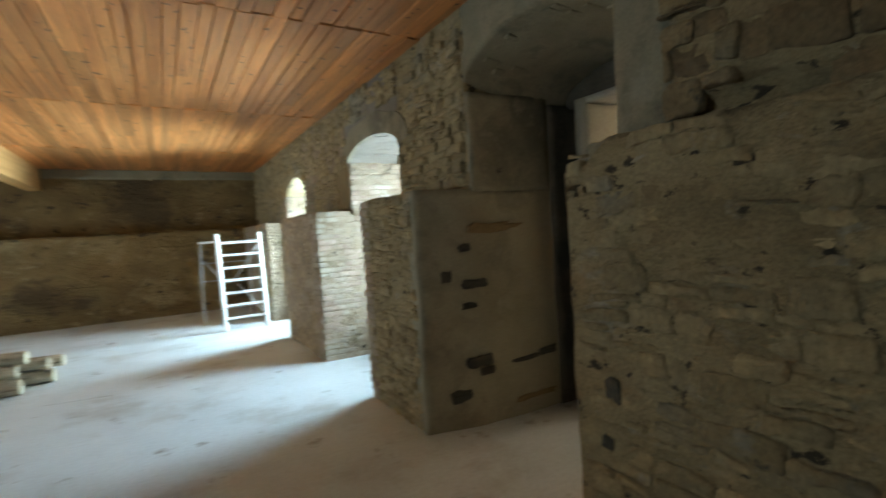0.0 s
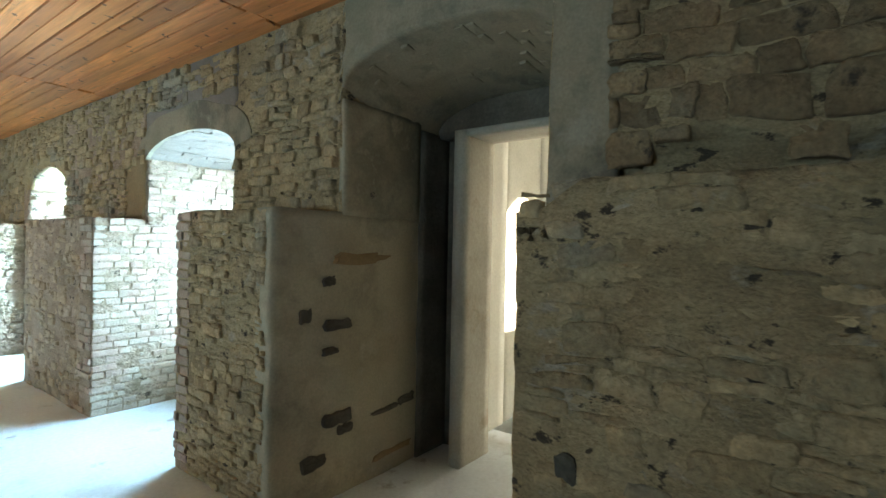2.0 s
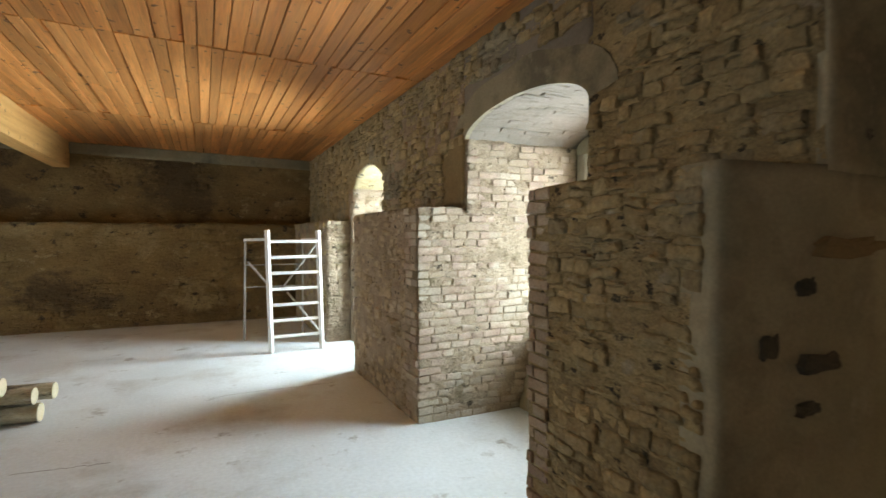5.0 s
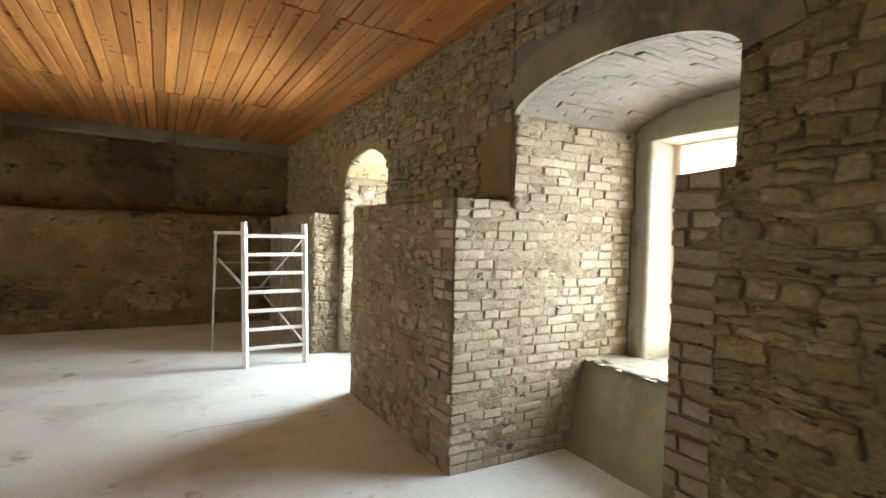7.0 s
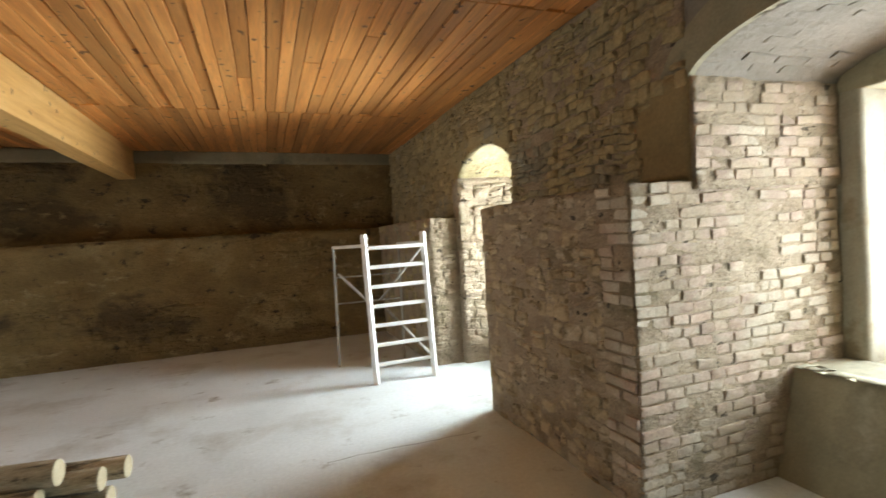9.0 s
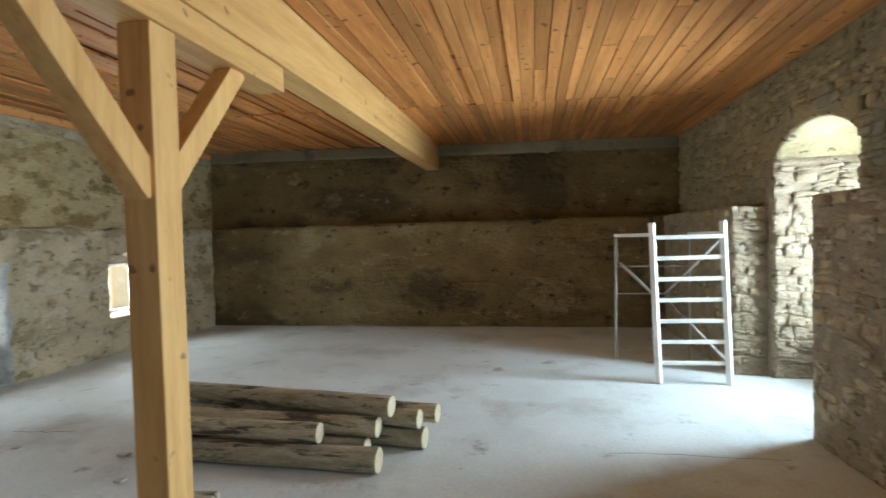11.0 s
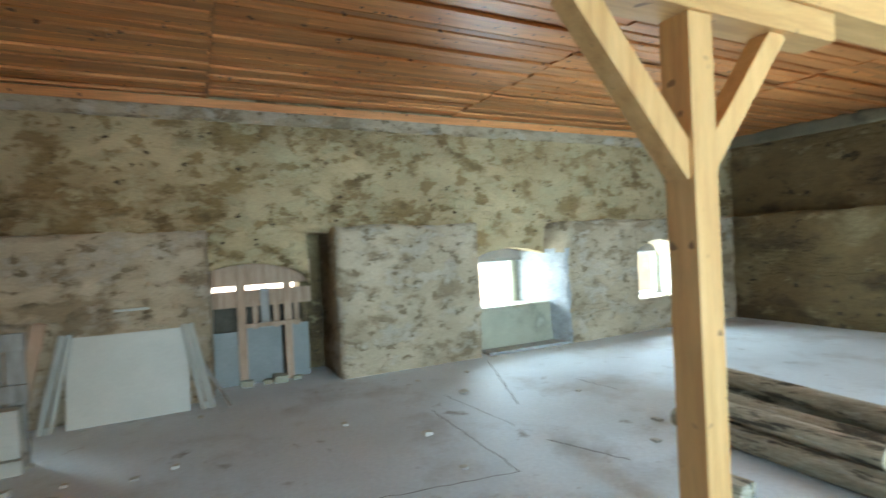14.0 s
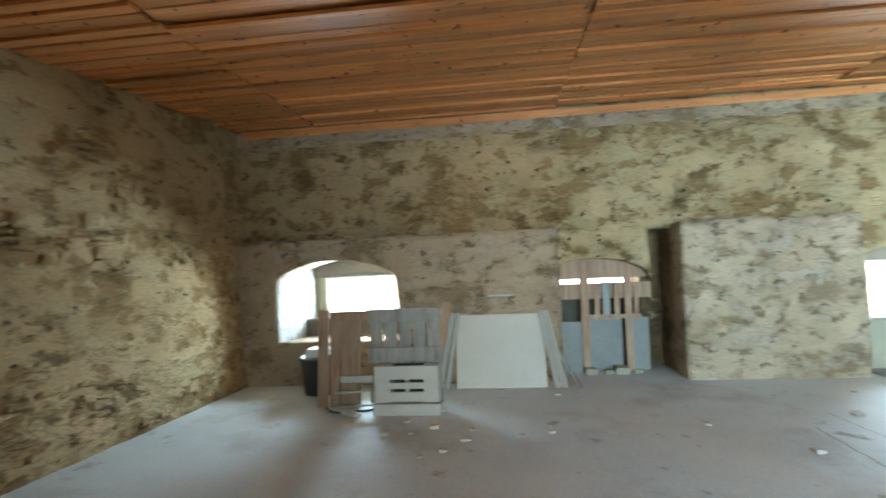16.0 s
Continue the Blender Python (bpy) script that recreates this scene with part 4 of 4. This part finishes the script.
box = box_part("white_box", (-6.50, -6.26, 2.40, 2.66, 0.45, 0.54), WHITE, None, 0.01, jitter=0.008)
tagged(box, "small white box on the black tub", "box")
st = stick("white_strip", (-5.62, 2.98, 0.02), (-5.36, 3.30, 0.02), 0.09, 0.03, WHITE)
tagged(st, "white strip of board lying on the floor", "strip")
cv = bpy.data.curves.new("cable", "CURVE")
cv.dimensions, cv.bevel_depth, cv.bevel_resolution = "3D", 0.011, 2
sp = cv.splines.new("BEZIER")
sp.bezier_points.add(4)
for bp, p in zip(sp.bezier_points, ((-5.66, 2.86, 0.012), (-5.50, 3.02, 0.012), (-5.52, 3.24, 0.014), (-5.60, 3.40, 0.012), (-5.74, 3.36, 0.012))):
    bp.co, bp.handle_left_type, bp.handle_right_type = p, "AUTO", "AUTO"
cv.materials.append(BLACK)
cable_mesh = bpy.data.meshes.new_from_object(bpy.data.objects.new("cable", cv))
tagged(new("cable", cable_mesh), "black cable lying in a loop on the floor", "cable")
for k, (ya, z) in enumerate(((2.96, 0.24), (2.98, 0.40))):
    lath = stick("lath", (-5.66 + 0.02 * k, ya, z - 0.22), (-5.66 + 0.02 * k, ya + 0.42, z - 0.2), 0.05, 0.02, BOARD)
    tagged(lath, "short pale lath lying against the brown panel", "lath", "laths by the panel")
rd = random.Random(3)
for k in range(26):
    cx, cy = rd.gauss(-5.0, 0.35), rd.gauss(4.05, 0.35)
    if k > 14:
        cx, cy = rd.uniform(-6.2, -3.2), rd.uniform(4.5, 9)
    s = rd.uniform(0.012, 0.04)
    q = box_part("debris", (cx - s * 1.5, cx + s, cy - s, cy + s, 0.0, s * 0.7), BOARD, None, 0.003, jitter=s * 0.25, seed=k)
    tagged(q, "small pale fragment of plaster on the floor", "debris", "plaster fragments")

plank = box_part("floor_plank", (-6.99, -6.70, 9.12, 10.55, 0.0, 0.035), GREY_WOOD, None, 0.005, jitter=0.006)
tagged(plank, "grey plank lying before the window niche", "plank")

# boarded doorway in the west wall
boards = empty("boarded_doorway", "doorway closed with grey panels and upright boards", "boarding", at=(-7.2, 6.1, 0))
for ya, yb, z0, z1 in ((5.55, 5.86, 0.0, 0.66), (5.90, 6.36, 0.0, 0.70), (6.42, 6.70, 0.02, 0.70)):
    box_part("panel", (-7.25, -7.22, ya, yb, z0, z1), GREY_PANEL, boards, 0.005, jitter=0.006, seed=int(ya * 10))
for ya, w, z1, mm in ((5.84, 0.10, 1.46, BROWN_WOOD), (6.02, 0.06, 1.15, BROWN_WOOD), (6.12, 0.10, 1.18, GREY_WOOD), (6.27, 0.07, 1.17, BROWN_WOOD), (6.40, 0.09, 1.46, BROWN_WOOD), (6.52, 0.06, 1.12, BROWN_WOOD)):
    box_part("upright_board", (-7.21, -7.185, ya, ya + w, 0.0 if z1 > 1.4 else 0.68, z1), mm, boards, 0.004, jitter=0.006, seed=int(ya * 100))
box_part("head_board", (-7.22, -7.19, 5.5, 6.75, 1.23, 1.52), BROWN_WOOD, boards, 0.004)
box_part("cross_board", (-7.26, -7.23, 5.5, 6.75, 0.96, 1.165), BROWN_WOOD, boards, 0.004)
# Sheets added to block daylight behind the boards; the lower is shade-dark.
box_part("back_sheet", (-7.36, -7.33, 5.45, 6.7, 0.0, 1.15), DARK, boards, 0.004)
box_part("back_sheet", (-7.36, -7.33, 5.45, 6.7, 1.24, 1.6), BROWN_WOOD, boards, 0.004)
box_part("cross_board", (-7.20, -7.17, 5.9, 6.6, 0.70, 0.75), BROWN_WOOD, boards, 0.004)
for k, (ya, s) in enumerate(((5.9, 0.07), (6.15, 0.05), (6.3, 0.09), (6.5, 0.05))):
    q = box_part("rubble_stone", (-7.1 - s, -7.1 + s, ya - s, ya + s, 0, s), CEMENT, None, 0.012, jitter=0.015, seed=k)
    tagged(q, "grey lump of rubble at the boarded doorway", "rubble", "rubble lumps")

# window frames of the west wall
for k, (wx, ya, yb, z0, z1) in enumerate(((-7.60, 2.26, 3.28, 0.80, 1.38), (-7.60, 9.32, 10.08, 0.60, 1.32), (-7.27, 12.30, 13.12, 0.56, 1.34))):
    win = empty("window_" + str(k + 1), "small deep-set window with a white frame", "window", "structure", at=(wx + 0.02, ya, z0))
    for b in ((wx, wx + 0.04, ya, ya + 0.04, z0, z1), (wx, wx + 0.04, yb - 0.04, yb, z0, z1), (wx, wx + 0.04, ya + 0.04, yb - 0.04, z0, z0 + 0.035), (wx, wx + 0.04, ya + 0.04, yb - 0.04, z1 - 0.04, z1)):
        box_part("frame", b, WHITE, win, 0.004)

# ---- stones and bricks of the walls ----
def bare_1(u, v):
    return u > 3.24 and v < 1.75


rubble("stone", pier_1, on_x(XL), 0.9, 3.35, 0.0, LEDGE + 0.05, 0.085, (0.11, 0.28), (-0.004, 0.016), STONE, 0.95, 21, skip=bare_1)
rubble("stone", upper_1, on_x(XU), 0.9, 3.14, LEDGE + 0.05, 3.3, 0.13, (0.12, 0.34), (0.004, 0.045), STONE_SHADED, 0.97, 22, skip=lambda u, v: hollow(u, v) > 0.3, wide=0.016)
rubble("stone", pier_2, on_x(XL), 5.08, 6.02, 0.0, LEDGE, 0.058, (0.07, 0.20), (-0.004, 0.026), STONE, 0.95, 23)
brickwork(pier_2, on_x(XL), 6.00, 6.19, 0.0, LEDGE, 31, depth=(0.0, 0.022))
brickwork(pier_2, on_y(6.19, 1), 1.72, 2.6, 0.0, LEDGE, 32, keep=0.85, depth=(0.004, 0.014))


def smooth_3(u, v):
    return 7.85 < u < 8.25 and v < 2.5 - (u - 7.85) * 0.25


rubble("stone", upper_2, on_x(XU), 4.97, 6.21, LEDGE, 3.3, 0.075, (0.07, 0.20), (-0.003, 0.044), STONE, 0.86, 24,
       skip=lambda u, v: u > 5.95 and v > 2.4)
rubble("stone", upper_3, on_x(XU), 7.84, 10.10, LEDGE, 3.3, 0.075, (0.07, 0.20), (-0.003, 0.044), STONE, 0.88, 25, skip=smooth_3)
rubble("stone", head_2, on_x(XU), 6.2, 7.85, 2.95, 3.3, 0.075, (0.07, 0.19), (-0.003, 0.042), STONE, 0.88, 26)
rubble("stone", head_3, on_x(XU), 10.1, 11.6, 2.72, 3.3, 0.08, (0.08, 0.20), (-0.003, 0.042), STONE, 0.88, 27)
rubble("stone", upper_4, on_x(XU), 11.62, 15.1, LEDGE, 3.3, 0.12, (0.10, 0.28), (-0.003, 0.042), STONE, 0.7, 28)
make("plaster_patch", *grid_box((XU - 0.018, XU + 0.05, 7.84, 8.3, LEDGE, 2.55), 0.05, 0.016), BROWN_PL, upper_3, "smooth brown plaster patch", True)
rubble("stone", pier_3, on_x(XL), 8.12, 9.88, 0.0, LEDGE, 0.085, (0.08, 0.2), (-0.008, 0.020), OLD_L, 0.72, 29)
rubble("stone", pier_4, on_x(XL + 0.05), 11.7, 14.5, 0.0, LEDGE, 0.11, (0.1, 0.28), (-0.005, 0.03), STONE, 0.4, 30)


def flaked(u, v):
    return noise.noise(Vector((u * 2.2, v * 2.2, 3.3))) > 0.47


brickwork(pier_3, on_y(7.85), 1.70, 3.40, 0.0, LEDGE, 33, skip=flaked, keep=0.955)
brickwork(upper_3, on_y(7.83), 2.17, 3.40, LEDGE, 2.50, 34, skip=flaked, keep=0.92)
brickwork(pier_3, on_x(XL), 7.85, 8.13, 0.0, LEDGE, 35, keep=0.9, depth=(-0.008, 0.022))
rubble("stone", pier_4, on_y(11.58), 2.14, 3.4, 0.0, LEDGE, 0.10, (0.10, 0.26), (0.004, 0.03), MORTAR_L, 0.9, 36)
rubble("stone", upper_4, on_y(11.58), 2.14, 3.4, LEDGE, 2.32, 0.10, (0.10, 0.26), (0.004, 0.03), MORTAR_L, 0.9, 37)


rubble("stone", pier_4, on_y(11.68), 1.76, 2.13, 0.0, LEDGE, 0.09, (0.08, 0.2), (0.004, 0.03), MORTAR_L, 0.92, 38)

# bricks of the vault over the east window
rv, arch = random.Random(8), seg_arch(6.19, 7.86, 2.47, 2.70)
for k in range(22):
    y = 6.26 + k * 0.073
    x = XU + 0.03 - (0.13 if k % 2 else 0)
    t = Vector((0, 0.02, arch(y + 0.01) - arch(y - 0.01))).normalized()
    nn = Vector((0, t.z, -t.y))
    while x < XW - 0.05:
        ln = 0.26
        xa, xb = max(x, XU + 0.01), min(x + ln, XW)
        if xb - xa > 0.06 and rv.random() < 0.93:
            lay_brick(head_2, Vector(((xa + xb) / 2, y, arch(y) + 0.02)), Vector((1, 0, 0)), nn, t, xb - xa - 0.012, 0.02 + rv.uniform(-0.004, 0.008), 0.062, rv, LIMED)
        x += ln

# rough bricks of the dark vault over the doorway
rv, arch = random.Random(18), seg_arch(3.39, 4.95, 2.62, 2.98, 0.55)
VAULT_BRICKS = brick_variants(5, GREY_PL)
for k in range(20):
    y = 3.47 + k * 0.0735
    t = Vector((0, 0.02, arch(y + 0.01) - arch(y - 0.01))).normalized()
    nn = Vector((0, t.z, -t.y))
    x = XU + 0.10 - (0.13 if k % 2 else 0)
    while x < XD - 0.05:
        xa, xb = max(x, XU + 0.10), min(x + 0.26, XD)
        if xb - xa > 0.06 and rv.random() < 0.8:
            zm = arch(y) - 0.22 * ((xa + xb) / 2 - XU) / (XD + 0.22 - XU) * (TOP - arch(y)) / (TOP - 2.62)
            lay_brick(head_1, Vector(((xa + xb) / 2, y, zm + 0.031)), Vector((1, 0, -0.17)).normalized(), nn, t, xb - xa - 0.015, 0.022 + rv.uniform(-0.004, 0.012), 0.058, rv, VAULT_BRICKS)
        x += 0.26

# hollows and brick ends showing in the plastered door jamb; hollow shade is coloured in
rh = random.Random(12)
for x, z, w, h in ((2.42, 1.59, 0.62, 0.09), (2.08, 1.44, 0.10, 0.07), (1.92, 1.22, 0.09, 0.10), (2.15, 1.15, 0.22, 0.08), (2.10, 0.98, 0.13, 0.06), (2.16, 0.52, 0.24, 0.10),
                   (2.85, 0.50, 0.18, 0.08), (2.60, 0.47, 0.28, 0.05), (2.02, 0.27, 0.26, 0.10), (2.70, 0.14, 0.42, 0.06), (2.45, 2.04, 0.07, 0.06), (2.22, 0.44, 0.14, 0.07)):
    y = 4.92 + 0.10 * max(0, (XU - x) / 0.46)
    vs, fs = stone_mesh(rh, ((x - w / 2, z - h / 2), (x + w / 2, z - h / 2 + 0.01), (x + w / 2, z + h / 2), (x - w / 2, z + h / 2 - 0.01)), 0.004, on_y(y - 0.006), (5, 3), (0.01, 0.02), True)
    make("dark_brick_end", vs, fs, DARK if w < 0.4 else BROWN_PL, pier_2, "dark brick end showing in the plaster")
# Dark plates on the stonework stand for the shade in two hollows.
for y, z, w, h in ((3.12, 0.84, 0.09, 0.11), (3.16, 0.6, 0.07, 0.07)):
    vs, fs = stone_mesh(rh, ((y - w / 2, z - h / 2), (y + w / 2, z - h / 2), (y + w / 2, z + h / 2), (y - w / 2, z + h / 2)), 0.012, on_x(XL), (4, 3), (0.01, 0.02), True)
    make("dark_brick_end", vs, fs, DARK, pier_1, "dark plate for the shade of a hollow in the stonework")

# scattered proud stones on the north, west and south walls
def worn(seed, cut):
    """Where the plaster has fallen away and the stones show."""
    return lambda u, v: noise.noise(Vector((u * 0.9, v * 1.7, seed))) < cut


rubble("stone", north.children[0], lambda u, v, d: Vector((u, 14.57 - d, v)), -6.6, 1.7, 0.05, LEDGE, 0.10, (0.07, 0.22), (-0.004, 0.030), OLD_D, 0.9, 41, joined=True, skip=worn(2.5, 0.02))
rubble("stone", north.children[1], lambda u, v, d: Vector((u, 15.12 - d, v)), -7.0, 2.1, LEDGE + 0.1, 3.25, 0.10, (0.07, 0.22), (-0.006, 0.028), OLD_D, 0.85, 42, joined=True, skip=worn(7.5, 0.10))
wl = [o for o in west.children if o.name.startswith("lower_wall")]
for k, (ob, ya, yb) in enumerate(zip(wl, (0.9, 3.55, 7.0, 10.64, 13.15), (1.82, 5.5, 8.97, 12.05, 14.5))):
    rubble("stone", ob, lambda u, v, d: Vector((WF + d, u, v)), ya, yb, 0.05, LEDGE - 0.02, 0.09, (0.06, 0.2), (-0.006, 0.014), OLD_L, 0.5, 43 + k, joined=True, skip=worn(4.5 + k, -0.05))
wu = [o for o in west.children if o.name.startswith("upper_wall")][0]
rubble("stone", wu, lambda u, v, d: Vector((-7.03 + d, u, v)), 1.2, 15.0, LEDGE + 0.05, 3.25, 0.09, (0.06, 0.2), (-0.006, 0.022), OLD, 0.85, 50, joined=True, skip=worn(9.5, 0.12))
rubble("stone", south.children[0], lambda u, v, d: Vector((u, 1.20 - 0.09 * (u + 7.0) + 0.26 * (1 - v / 3.4) + d, v)), -6.6, 1.5, 0.05, 3.2, 0.10, (0.08, 0.24), (-0.004, 0.03), OLD, 0.85, 60, joined=True, skip=worn(12.5, 0.05))


# joints and cracks in the floor slab
for a, b, w in (((-5.0, 7.41), (-3.45, 7.39), 0.012), ((-3.45, 7.39), (-3.62, 6.2), 0.009), ((-5.4, 7.74), (-4.2, 7.86), 0.008), ((-1.2, 8.2), (-0.6, 8.12), 0.010), ((0.1, 9.44), (1.35, 9.46), 0.009), ((-6.45, 8.94), (-4.68, 8.22), 0.014), ((-3.80, 7.90), (-3.18, 8.15), 0.016),
                ((-5.1, 9.3), (-4.5, 9.35), 0.012)):
    vs, fs, n = [], [], 14
    d = Vector((b[0] - a[0], b[1] - a[1], 0))
    side = Vector((-d.y, d.x, 0)).normalized()
    for k in range(n + 1):
        c = Vector((a[0], a[1], 0)) + d * (k / n) + side * 0.025 * noise.noise(Vector((a[0] + k * 0.7, a[1], 1)))
        h = 0.006 * noise.noise(Vector((c.x * 1.3, c.y * 1.3, 0))) + 0.004
        ww = w * (0.6 + 0.6 * abs(noise.noise(Vector((k * 0.9, a[0], 4)))))
        for sgn in (-1, 1):
            vs.append(c + side * ww * sgn * 0.5 + Vector((0, 0, h)))
    fs = [(2 * k, 2 * k + 1, 2 * k + 3, 2 * k + 2) for k in range(n)]
    under(make("floor_crack", vs, fs, DARK, None, "dark crack in the slab"), floor)
